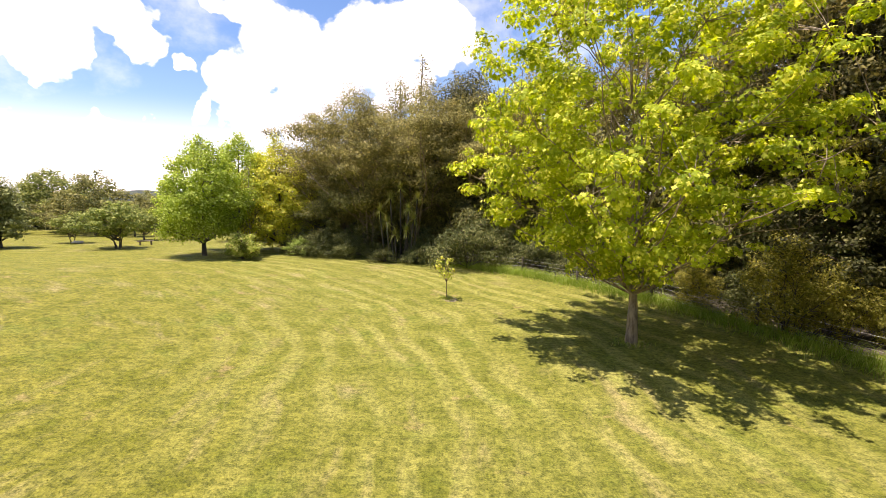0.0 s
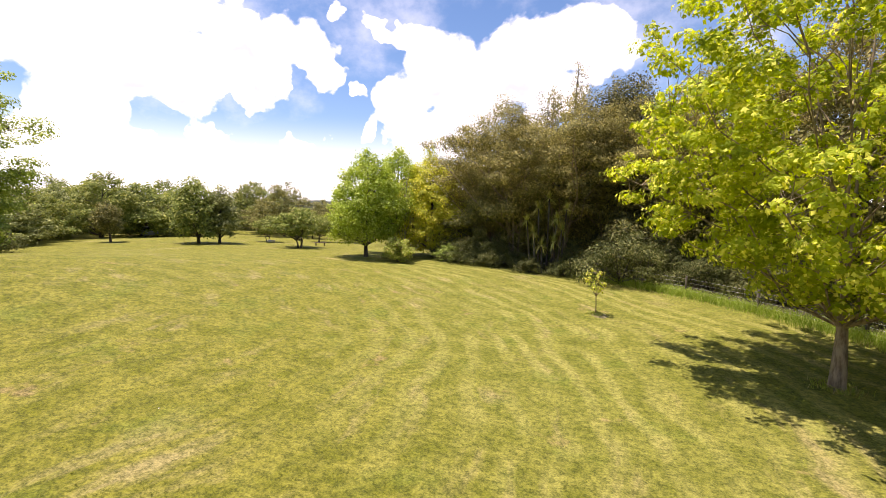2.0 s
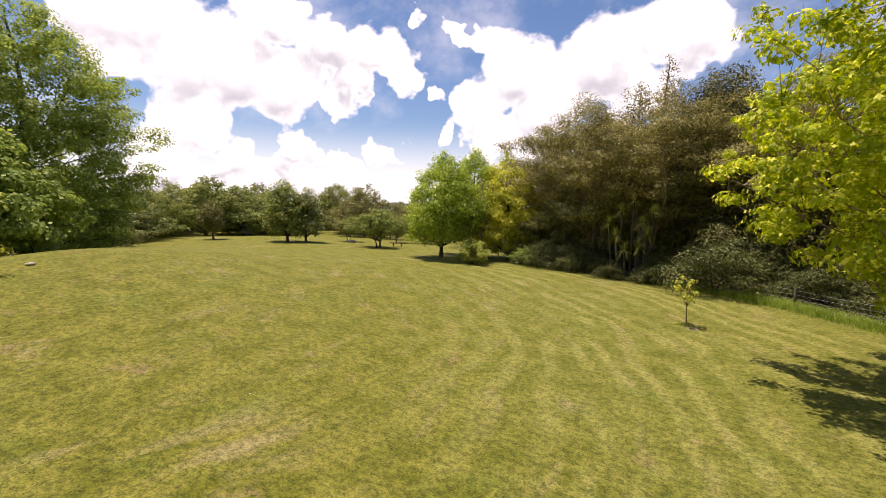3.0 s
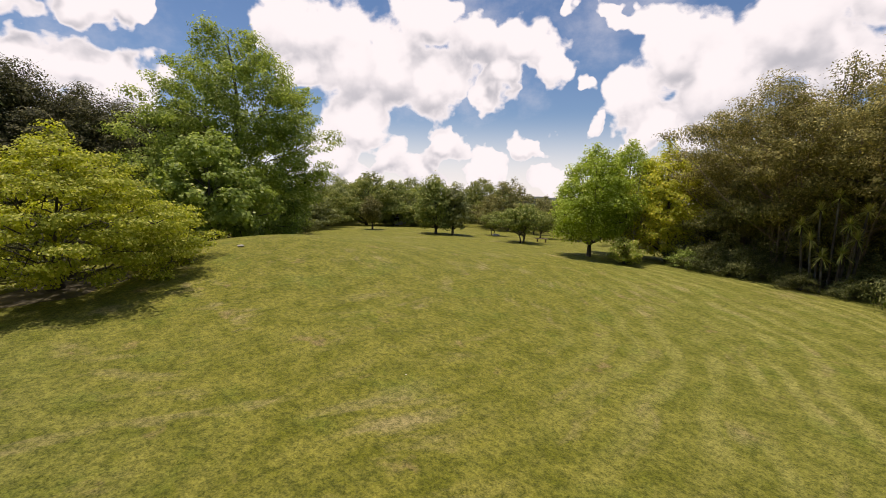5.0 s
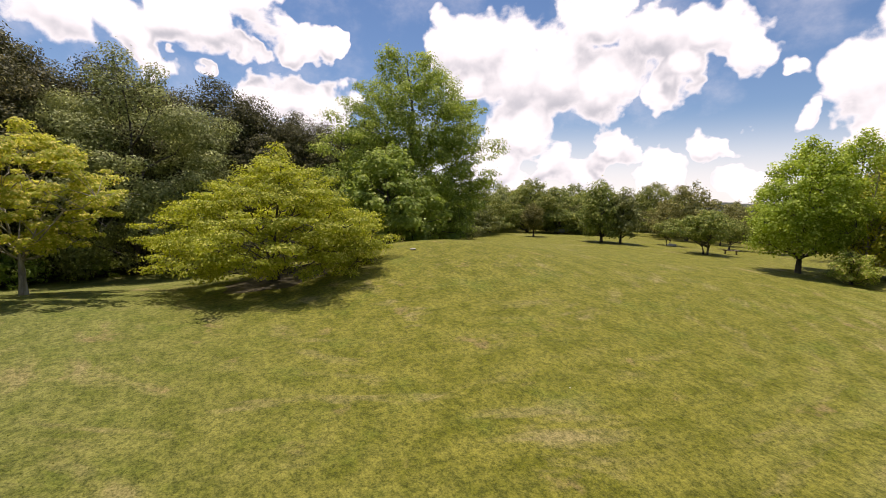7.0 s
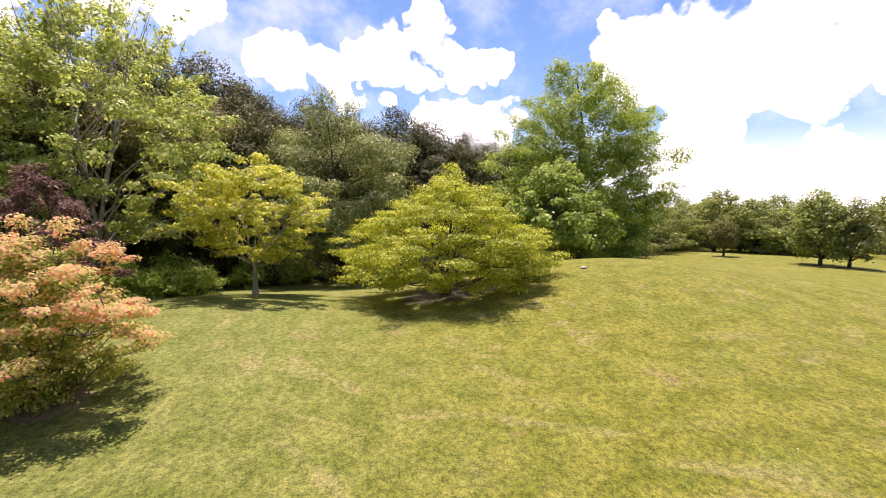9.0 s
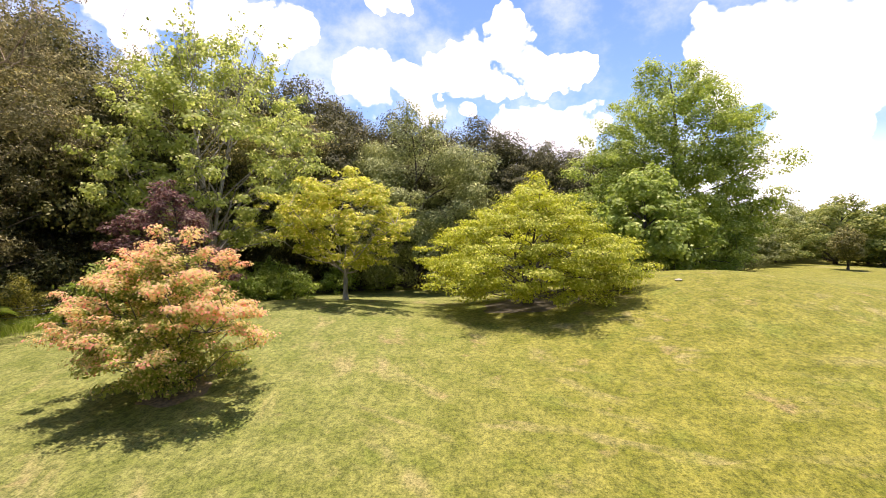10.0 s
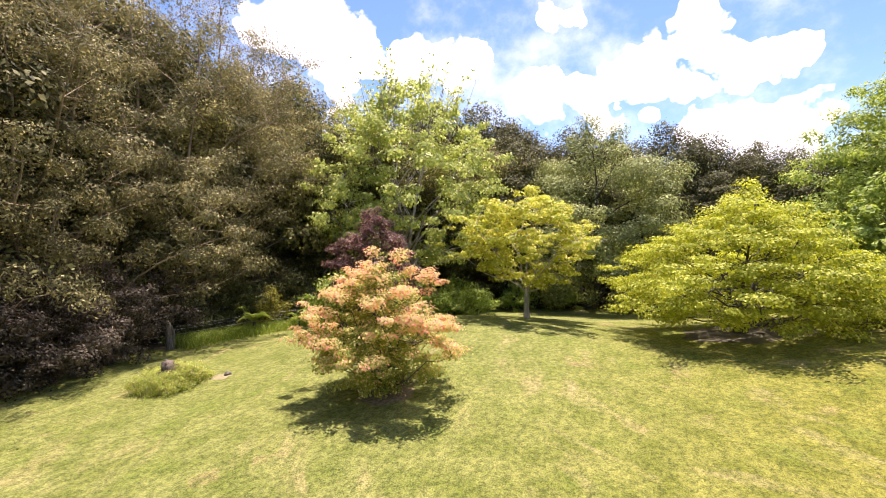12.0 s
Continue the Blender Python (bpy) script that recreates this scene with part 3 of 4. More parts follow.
        wood("twig_growth", (twigs, 3), (shoots, 3))["kind"] = "stuff"
    else:
        wood("trunk", (trunks, 8), (limb_lines, 4), (twigs, 3), (shoots, 3))
    if spare is None:
        put("crown", crown(pts, normal, mat), thing)
    else:
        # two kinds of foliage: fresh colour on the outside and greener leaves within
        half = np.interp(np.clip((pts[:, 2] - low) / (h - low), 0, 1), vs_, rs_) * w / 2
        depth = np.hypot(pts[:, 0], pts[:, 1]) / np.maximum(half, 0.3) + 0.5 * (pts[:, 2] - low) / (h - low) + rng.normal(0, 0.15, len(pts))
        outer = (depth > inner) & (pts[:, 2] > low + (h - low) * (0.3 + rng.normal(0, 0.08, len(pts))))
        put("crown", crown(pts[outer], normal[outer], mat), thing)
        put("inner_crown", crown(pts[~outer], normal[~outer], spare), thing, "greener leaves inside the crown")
    return thing


def stand(thing, x, y, turn=0.0, scale=1.0, sink=0.0):
    thing.matrix_basis = pose(x, y, float(ground_z(x, y)) - sink, 0, 0, turn) @ Matrix.Scale(scale, 4)
    return thing


def again(thing, x, y, turn=0.0, scale=1.0, tall=1.0, sink=0.0):
    """Another of the same kind, at its own size."""
    m = pose(x, y, float(ground_z(x, y)) - sink, 0, 0, turn) @ Matrix.Diagonal((scale, scale, scale * tall, 1))
    keep = thing.matrix_basis.copy()
    thing.matrix_basis = Matrix.Identity(4)
    made = copy_thing(thing, m)
    thing.matrix_basis = keep
    return made


# ---- the lawn's own trees ----
maple = build_tree("maple_tree", 3, 16.2, 12.4, 2.5, "maple", 62000, 0.17, 0.46, L_MAPLE, BARK, 0.19, 60, 680, 0.62, 1.0, True, 0.3, 0.84, stems=3, lumps=0.2, hollow=0.3, apart=True, forks_at=0.17, lean_to=(-0.7, 0.3), slim=0.5)
tagged(stand(maple, 7.5, 17.4, 0), "tall young maple with fresh yellow-green leaves on the lawn", "tree")
yellow = build_tree("yellow_maple", 8, 7.6, 8.6, 2.0, "umbrella", 27000, 0.15, 0.42, L_YELLOW, BARK_PALE, 0.16, 22, 270, 0.42, 0.75, True, 0.6, 0.75, stems=3, lumps=0.3, hollow=0.45, apart=True, forks_at=0.28, slim=0.6)
tagged(stand(yellow, -27.2, -9.1, 0), "small yellow-leaved maple with a forked pale trunk", "tree")
spreading = build_tree("spreading_tree", 21, 6.9, 11.2, 0.55, "tent", 90000, 0.12, 0.58, L_SHRUB, BARK_DARK, 0.28, 44, 430, 0.36, 0.3, False, 0.6, 0.85, stems=3, lumps=0.2, hollow=0.6, apart=True, wide_leaf=0.7, forks_at=0.1, slim=0.4)
tagged(stand(spreading, -26.0, 1.6, 0), "wide low golden-green tree with layered branches down to the grass", "tree")
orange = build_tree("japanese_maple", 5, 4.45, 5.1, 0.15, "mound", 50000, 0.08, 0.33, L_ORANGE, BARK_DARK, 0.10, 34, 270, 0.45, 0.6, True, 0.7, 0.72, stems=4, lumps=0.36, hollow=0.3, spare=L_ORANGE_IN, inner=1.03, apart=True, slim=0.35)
tagged(stand(orange, -13.2, -9.8, 40), "bushy japanese maple with salmon and orange spring leaves", "tree")
purple = build_tree("purple_maple", 6, 6.5, 4.8, 1.0, "round", 11000, 0.14, 0.42, L_PURPLE, BARK_DARK, 0.10, 16, 100, 0.5, 0.7, True, 0.5, 0.7, stems=2, lumps=0.3)
tagged(stand(purple, -21.4, -15.9, 0), "dark purple-leaved maple at the edge of the bush", "tree")
twiggy = build_tree("fresh_leaved_tree", 12, 18.2, 16.6, 3.8, "round", 44000, 0.21, 0.66, L_TWIG, BARK_PALE, 0.30, 50, 420, 0.6, 1.0, False, 0.35, 0.92, stems=4, lumps=0.2, hollow=0.4, apart=True, wide_leaf=0.8, bare=80, forks_at=0.22, slim=0.6)
tagged(stand(twiggy, -31.4, -20.2, 0), "tall light green tree with bare shoots above its crown", "tree")
grey_tree = build_tree("grey_green_tree", 14, 15.8, 13.4, 0.2, "round", 100000, 0.20, 1.55, L_GREY, BARK_DARK, 0.32, 26, 95, 0.65, 0.6, False, 0.4, 0.8, lumps=0.4, apart=True, wide_leaf=0.6, hollow=0.85)
tagged(stand(grey_tree, -43.4, -7.4, 0), "broad grey-green evergreen tree with dense foliage", "tree")
tulip = build_tree("tulip_tree", 17, 19.3, 16.2, 0.2, "broad_cone", 120000, 0.19, 0.85, L_TULIP, BARK_DARK, 0.40, 60, 660, 0.62, 0.5, False, 0.45, 0.94, lumps=0.2, apart=True, wide_leaf=0.8, hollow=0.5, slim=0.4)
tagged(stand(tulip, -45.4, 16.6, 0), "large broad light green tree with tiered branches", "tree")
broadleaf = build_tree("broadleaf_tree", 19, 8.2, 8.8, 0.2, "egg", 20000, 0.25, 0.72, L_BROAD, BARK_DARK, 0.18, 20, 130, 0.75, 0.5, False, 0.5, 0.75, wide_leaf=0.9, lumps=0.2, hollow=0.65)
tagged(stand(broadleaf, -36.8, 11.2, 0), "dense rounded tree with large fresh green leaves", "tree")
pear = build_tree("pear_tree", 31, 9.3, 7.0, 1.2, "egg", 32000, 0.155, 0.55, L_GREEN, BARK_DARK, 0.17, 24, 250, 0.85, 0.9, False, 0.4, 0.9, lumps=0.14, wide_leaf=0.85, hollow=0.62)
tagged(stand(pear, -18.9, 35.4, 0), "neat green tree with an egg-shaped crown on a short trunk", "tree")
tagged(again(pear, -18.9, 42.4, 130, 1.16), "taller green tree close behind its neighbour", "tree")
gold = build_tree("gold_tree", 33, 10.4, 7.8, 0.5, "egg", 32000, 0.17, 0.62, L_GOLD, BARK_DARK, 0.2, 24, 250, 0.8, 0.9, False, 0.4, 0.88, lumps=0.18, wide_leaf=0.85, hollow=0.6)
tagged(stand(gold, -14.9, 42.0, 0), "golden-green tree at the edge of the dark bush", "tree")
thin = build_tree("thin_grey_tree", 34, 7.6, 2.6, 1.0, "egg", 1500, 0.14, 0.36, L_OLIVE, BARK_PALE, 0.08, 26, 50, 0.8, 1.2, False, 0.4, 0.95, hollow=0.1)
tagged(stand(thin, -16.6, 38.6, 0), "thin half-bare grey tree among leafy ones", "tree")
bush = build_tree("round_bush", 35, 2.2, 2.5, 0.05, "round", 5000, 0.12, 0.3, L_WEED, BARK_DARK, 0.04, 12, 50, 0.8, 0.8, False, 0.4, 0.6, stems=3, wide_leaf=0.7)
tagged(stand(bush, -15.2, 33.9, 0), "small bright green bush on the lawn", "bush")
sapling = build_tree("sapling", 37, 2.7, 1.3, 1.2, "egg", 260, 0.13, 0.2, L_YELLOW, BARK, 0.03, 10, 14, 0.8, 0.8, True, 0.4, 0.9, hollow=0.1)
tagged(stand(sapling, 0.2, 24.4, 0), "thin newly planted sapling with a few yellow leaves", "sapling")

# ---- plants of the far lawn ----
fruit = build_tree("orchard_tree", 41, 4.4, 5.2, 0.9, "umbrella", 4200, 0.20, 0.5, L_FAR, BARK_DARK, 0.11, 16, 60, 0.55, 0.7, False, 0.5, 0.7, stems=2, lumps=0.35, hollow=0.3)
tagged(stand(fruit, -30.6, 42.2), "small grey-green orchard tree with a leaning trunk", "tree", "orchard trees")
for x, y, s in ((-31.8, 43.9, 0.95), (-39.8, 48.2, 0.75), (-41.2, 60.0, 0.95), (-36.0, 54.0, 0.8), (-33.0, 57.0, 0.9)):
    again(fruit, x, y, 70 * s * x, s)
twin = build_tree("twin_trunk_tree", 43, 7.2, 5.2, 0.7, "broad_cone", 9000, 0.24, 0.75, L_FAR, BARK_DARK, 0.16, 18, 80, 0.7, 0.9, False, 0.4, 0.85, lumps=0.2)
tagged(stand(twin, -42.2, 39.7), "upright green tree standing alone on the far lawn", "tree", "pair on the far lawn")
darker = build_tree("dark_lawn_tree", 44, 6.5, 3.6, 0.7, "broad_cone", 6500, 0.22, 0.65, L_GREY, BARK_DARK, 0.14, 16, 60, 0.7, 0.9, False, 0.4, 0.85, lumps=0.15)
tagged(stand(darker, -40.7, 41.2), "dark green tree standing close beside a lighter one", "tree", "pair on the far lawn")
round_tree = build_tree("clipped_tree", 45, 4.7, 3.0, 0.9, "round", 5000, 0.17, 0.5, L_OLIVE, BARK_DARK, 0.12, 14, 50, 0.8, 0.8, False, 0.5, 0.8, lumps=0.08)
tagged(stand(round_tree, -51.2, 36.3), "small rounded brown-green tree like a clipped ball", "tree")
tagged(again(sapling, -43.2, 38.7, 50, 0.8), "pale green sapling on the far lawn", "sapling")

far_tree = build_tree("far_tree", 51, 10.0, 10.6, 0.2, "round", 12000, 0.32, 1.15, L_FAR, BARK_DARK, 0.25, 18, 90, 0.65, 0.7, False, 0.5, 0.75, lumps=0.3, wide_leaf=0.8, hollow=0.65)
tagged(stand(far_tree, -75.1, 63.8, 0, 0.95), "large rounded green tree beyond the lawn", "tree", "trees beyond the lawn")
deep_tree = build_tree("shady_far_tree", 52, 9.0, 9.0, 0.2, "egg", 11000, 0.30, 1.0, L_GREY, BARK_DARK, 0.22, 18, 80, 0.6, 0.7, False, 0.5, 0.8, lumps=0.36, wide_leaf=0.7, hollow=0.65)
tagged(stand(deep_tree, -73.2, 44.4, 20, 0.95), "dark green tree beyond the lawn", "tree", "dark trees beyond the lawn")
FAR = [(-63.0, 50.0, 1.05), (-59.2, 52.4, 0.8), (-64.6, 44.6, 0.95), (-65.5, 37.7, 0.75), (-64.8, 64.2, 0.95), (-68.9, 79.9, 1.1), (-58, 72, 0.8), (-52, 80, 0.85), (-84, 52, 0.95), (-80, 72, 1.0),
       (-56.5, 29.5, 0.75), (-60.5, 33.0, 0.7), (-69, 52, 0.66), (-40, 84, 0.85), (-30, 82, 0.9), (-92, 66, 1.1), (-78, 57, 0.8), (-61, 25, 0.85), (-66, 30, 0.8), (-70, 66, 0.85), (-62, 80, 0.9), (-76, 84, 1.05), (-50, 90, 0.95), (-88, 60, 1.0), (-79, 47, 0.85), (-60, 58, 0.55), (-66, 58, 0.6), (-72, 38, 0.9), (-36, 78, 0.8)]
for i, (x, y, s) in enumerate(FAR):
    again(deep_tree if i % 3 == 1 else far_tree, x, y, 47 * i, s, 0.74 + 0.1 * (i % 3))
olive_tree = build_tree("olive_brown_tree", 53, 8.6, 10.4, 0.5, "round", 8000, 0.30, 1.0, L_OLIVE, BARK_DARK, 0.22, 20, 70, 0.6, 0.7, False, 0.5, 0.75, lumps=0.4, wide_leaf=0.75, hollow=0.45)
tagged(stand(olive_tree, -47.9, 62.1), "brown-tinged open-crowned tree beyond the lawn", "tree", "olive trees beyond the lawn")
for i, (x, y, s) in enumerate([(-47.0, 71.3, 0.72), (-47.3, 79, 0.8), (-38, 74, 0.75), (-26, 66, 0.9), (-24, 56, 0.85), (-31, 70, 0.9), (-71, 58, 0.75), (-55, 66, 0.7)]):
    again(olive_tree, x, y, 61 * i, s)

# ---- bush on both sides ----
kanuka = build_tree("bush_tree", 61, 13.4, 10.8, 3.4, "canopy", 46000, 0.15, 1.05, L_FOREST, BARK, 0.16, 34, 125, 0.48, 1.1, False, 0.3, 0.92, stems=6, lumps=0.42, wide_leaf=0.5, hollow=0.5)
fine = build_tree("tall_bush_tree", 62, 21.0, 14.4, 1.0, "egg", 120000, 0.135, 0.74, L_TALL, BARK, 0.26, 56, 430, 0.6, 0.9, False, 0.2, 0.9, stems=5, lumps=0.4, wide_leaf=0.42, hollow=0.25, slim=0.8)
dusky = build_tree("dark_bush_tree", 73, 19.0, 13.0, 0.8, "egg", 76000, 0.18, 0.8, L_DARK, BARK_BROWN, 0.24, 44, 400, 0.6, 0.8, False, 0.3, 0.9, stems=4, lumps=0.4, wide_leaf=0.45, hollow=0.45)
tagged(stand(dusky, 23.0, 18.6, 0), "tall dark evergreen tree behind the fence", "tree", "dark bush trees")
again(dusky, 19.4, 25.2, 120, 0.95)
feather = build_tree("feathery_bush_tree", 64, 12.8, 10.0, 6.0, "dome", 30000, 0.17, 0.75, L_SPRAY, BARK_DARK, 0.13, 30, 100, 0.32, 0.3, False, 0.5, 0.9, lumps=0.45, wide_leaf=0.3, hollow=0.3)
tagged(stand(feather, 20.2, 16.2, 0), "tall bush tree with feathery olive-yellow sprays above a dark bare stem", "tree")
olive_shrub = build_tree("olive_shrub", 69, 3.9, 3.1, 0.05, "round", 9000, 0.105, 0.42, L_SPRAY, BARK_DARK, 0.05, 16, 60, 0.6, 0.8, False, 0.4, 0.7, stems=3, wide_leaf=0.5, lumps=0.4)
tagged(stand(olive_shrub, 14.4, 18.4, 0, 1.1), "fine-leaved olive-yellow shrub by the fence", "shrub", "olive shrubs")
for x, y, s in ((16.0, 18.0, 0.85), (17.2, 17.0, 0.6), (-22.6, -25.4, 0.7), (12.9, 22.6, 0.7)):
    again(olive_shrub, x, y, 80 * s * x, s)
brown_shrub = build_tree("brown_shrub", 70, 4.6, 4.8, 0.05, "round", 11000, 0.13, 0.55, L_BROWN_SHADED, BARK_BROWN, 0.06, 18, 70, 0.6, 0.9, False, 0.4, 0.75, stems=4, bare=8, wide_leaf=0.5, lumps=0.4, hollow=0.35)
tagged(stand(brown_shrub, -12.2, -24.6, 0), "twiggy brown shrub at the bush edge with canopy shade in its colour", "shrub", "brown shrubs")
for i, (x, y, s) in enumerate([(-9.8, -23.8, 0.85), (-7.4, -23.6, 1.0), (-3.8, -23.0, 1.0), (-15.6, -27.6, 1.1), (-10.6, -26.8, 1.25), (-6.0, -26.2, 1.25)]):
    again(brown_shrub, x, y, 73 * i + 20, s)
totara = build_tree("olive_bush_tree", 63, 12.4, 9.8, 0.3, "egg", 34000, 0.19, 1.15, L_OLIVE, BARK_DARK, 0.25, 24, 110, 0.55, 0.7, False, 0.35, 0.85, lumps=0.4, wide_leaf=0.5, hollow=0.6)
conifer = build_tree("dark_conifer", 65, 17.4, 12.6, 0.3, "round", 80000, 0.25, 1.45, L_DARK, BARK_DARK, 0.28, 26, 220, 0.45, 0.25, False, 0.45, 0.95, lumps=0.32, wide_leaf=0.5, hollow=0.68)
spire = build_tree("bush_spire", 66, 18.4, 8.8, 0.8, "spire", 32000, 0.20, 0.75, L_FOREST, BARK_DARK, 0.24, 30, 260, 0.5, 0.2, False, 0.4, 0.98, lumps=0.36, wide_leaf=0.45, hollow=0.5)
under = build_tree("bush_shrub", 67, 3.5, 4.4, 0.05, "dome", 8000, 0.14, 0.8, L_SHADE, BARK_DARK, 0.06, 14, 30, 0.6, 0.8, False, 0.4, 0.7, stems=3, wide_leaf=0.5, lumps=0.35, hollow=0.6)
green_under = build_tree("green_shrub", 68, 3.1, 4.0, 0.05, "dome", 4200, 0.20, 0.5, L_BROAD, BARK_DARK, 0.06, 14, 50, 0.6, 0.8, False, 0.4, 0.7, stems=3, wide_leaf=0.6, lumps=0.35)
tagged(stand(kanuka, -6.8, 40.8, 0), "dark olive bush tree with several pale grey stems", "tree", "bush trees")
tagged(stand(fine, -10.8, -29.0, 0, 1.06), "very tall dark bush tree with many leaning stems", "tree", "tall bush trees")
tagged(stand(totara, -9.2, 43.4, 0, 0.85), "olive-brown evergreen bush tree", "tree", "olive bush trees")
tagged(stand(conifer, -59.1, -2.2, 0, 1.05), "dark spreading conifer with layered sprays", "tree", "conifers")
tagged(stand(spire, -5.0, 51.5, 0, 0.98), "narrow brown-green conifer pointing above the bush", "tree", "spires")
tagged(stand(under, 1.9, 34.6, 0, 1.3), "dense dark green shrub at the edge of the bush", "shrub", "bush shrubs")
tagged(stand(green_under, -24.8, -17.4, 0, 1.2), "leafy green shrub at the edge of the bush", "shrub", "green shrubs")
for i, (x, y, s, k) in enumerate([(-8.9, 42.4, 0.72, 1.0), (-2.8, 41.4, 1.1, 0.95), (1.5, 42.5, 1.1, 0.95), (5.8, 42.6, 1.05, 0.95), (10.0, 38.5, 1.1, 1.0), (13.6, 33.5, 1.1, 1.05),
        (-9.6, 45.5, 1.05, 1.0), (-24.0, -34.0, 1.3, 1.0), (19.6, 22.4, 1.2, 1.15), (-52.0, -22.0, 1.4, 1.0), (-44.0, -19.0, 1.15, 1.0), (-38.0, -26.0, 1.25, 1.0)]):
    again(kanuka, x, y, 67 * i, s, k)
for i, (x, y, s, k) in enumerate([(-18.6, -30.6, 1.22, 1.0), (-4.4, -28.0, 1.1, 1.05), (-26.2, -32.0, 1.06, 1.0)]):
    again(fine, x, y, 101 * i + 30, s, k)
for i, (x, y, s, k) in enumerate([(-5.0, 46.0, 1.2, 1.05), (3.5, 46.0, 1.25, 1.05), (9.0, 43.0, 1.3, 1.0), (-13.5, 49.0, 1.05, 1.0), (15.5, 37.0, 1.3, 1.0), (17.0, 30.5, 1.3, 1.1),
        (-32.0, -32.5, 1.6, 1.05), (-40.0, -32.5, 1.6, 1.0), (-20.0, -36.0, 1.5, 1.1), (-8.0, -35.0, 1.5, 1.1)]):
    again(totara, x, y, 53 * i + 20, s, k)
for i, (x, y, s, k) in enumerate([(2.4, 47.5, 1.0, 1.0), (-57.0, 1.4, 0.93, 1.0), (-55.0, 5.6, 0.85, 1.0), (-54.0, 9.6, 0.78, 1.0), (-60.0, -7.0, 1.0, 1.0), (-56.0, -12.5, 1.05, 1.0),
        (-62.0, 6.0, 0.85, 1.0), (-35.5, -37.5, 1.25, 1.0), (-29.0, -36.0, 1.22, 1.0), (-12.0, -34.5, 1.3, 1.0), (-17.0, -38.0, 1.35, 1.0), (-24.0, -39.0, 1.3, 1.0), (24.5, 21.0, 1.3, 1.0), (23.0, 12.0, 1.2, 1.0), (3.4, -26.4, 1.25, 1.1), (20.0, 5.0, 1.1, 1.0), (-46.0, -27.0, 1.2, 1.0), (-51.0, 13.5, 0.75, 1.0), (-47.0, -16.5, 0.95, 1.0), (-50.9, -9.5, 0.95, 1.0), (-34.5, -26.5, 0.95, 1.0), (-39.0, -20.0, 0.7, 1.0), (-49.3, -20.6, 1.15, 1.05), (-54.0, -18.0, 1.1, 1.0)]):
    again(conifer, x, y, 77 * i, s, k)
for i, (x, y, s, k) in enumerate([(-13.0, 52.0, 0.72, 1.0), (-2.6, 45.4, 1.0, 1.0), (0.6, 44.6, 0.92, 1.0), (-41.5, -36.0, 1.15, 1.0)]):
    again(spire, x, y, 31 * i, s, k)
SHRUBS = [(-4.8, 36.4, 0.5), (-2.5, 36.0, 0.45), (-12.4, 39.4, 0.7), (-10.2, 38.4, 0.8), (-8.0, 38.6, 0.8), (-5.8, 38.9, 0.6), (-1.2, 38.0, 0.8), (4.8, 36.9, 0.95), (7.6, 34.4, 0.95), (10.4, 31.0, 0.95), (13.0, 27.0, 0.9), (15.6, 21.6, 0.8),
          (18.6, 14.4, 0.9), (18.2, 11.6, 1.1), (19.4, 8.0, 1.1), (-54.0, 20.5, 1.2), (-49.5, 24.0, 1.1), (-57.0, 24.5, 1.3), (-17.8, -28.4, 1.0), (-22.2, -27.4, 1.05),
          (-29.6, -24.0, 1.2), (-43.5, -13.6, 1.2), (-36.4, 1.0, 1.0), (-39.0, 5.0, 1.15), (-42.0, 9.0, 1.25), (-34.5, -21.5, 1.3), (-44.0, -1.0, 1.3), (-47.5, 3.5, 1.3),
          (-3.4, 43.6, 1.4), (6.0, 39.5, 1.5), (11.0, 35.0, 1.5), (15.6, 29.0, 1.5), (18.4, 22.0, 1.5), (-11.0, 43.5, 1.3), (-26.0, -26.2, 1.3)]
for i, (x, y, s) in enumerate(SHRUBS):
    again(under, x, y, 41 * i, s, 0.85 + 0.3 * ((i * 7) % 5) / 5)
GREENS = [(-30.2, -15.6, 0.8), (-31.6, -14.2, 0.7), (-26.6, -16.2, 0.9), (-12.2, 38.4, 0.6), (-27.8, -20.4, 1.0), (-34.0, -17.4, 1.0), (-40.0, -13.8, 0.9), (-42.6, -10.4, 0.9), (-33.2, -15.8, 0.6), (-21.6, -18.6, 1.1), (-40.0, 8.4, 1.1)]
for i, (x, y, s) in enumerate(GREENS):
    again(green_under, x, y, 59 * i, s, 0.8 + 0.3 * ((i * 3) % 4) / 4)


# ---- spear-leaved trees and ferns ----
def arched_blades(rng, root, n, length, width, spread_up, droop):
    """Long blades from one root, each of three bent pieces."""
    a = rng.uniform(0, 2 * np.pi, n)
    e = rng.uniform(spread_up[0], spread_up[1], n)
    d = np.stack([np.cos(a) * np.cos(e), np.sin(a) * np.cos(e), np.sin(e)], -1)
    side = unit(np.cross(d, np.array([[0, 0, 1.0]])))
    ln = (length * rng.uniform(0.7, 1.2, n))[:, None]
    rows = []
    for u, wd in ((0.0, 0.5), (0.35, 1.0), (0.7, 0.8), (1.0, 0.05)):
        p = root + d * ln * u - np.array([0, 0, 1.0]) * ln * droop * u * u
        rows += [p - side * width * wd / 2, p + side * width * wd / 2]
    v = np.stack(rows, 1).reshape(-1, 3)
    k = np.arange(n)[:, None] * 8
    f = np.concatenate([k + [[2 * i, 2 * i + 1, 2 * i + 3, 2 * i + 2]] for i in range(3)])
    return v, f


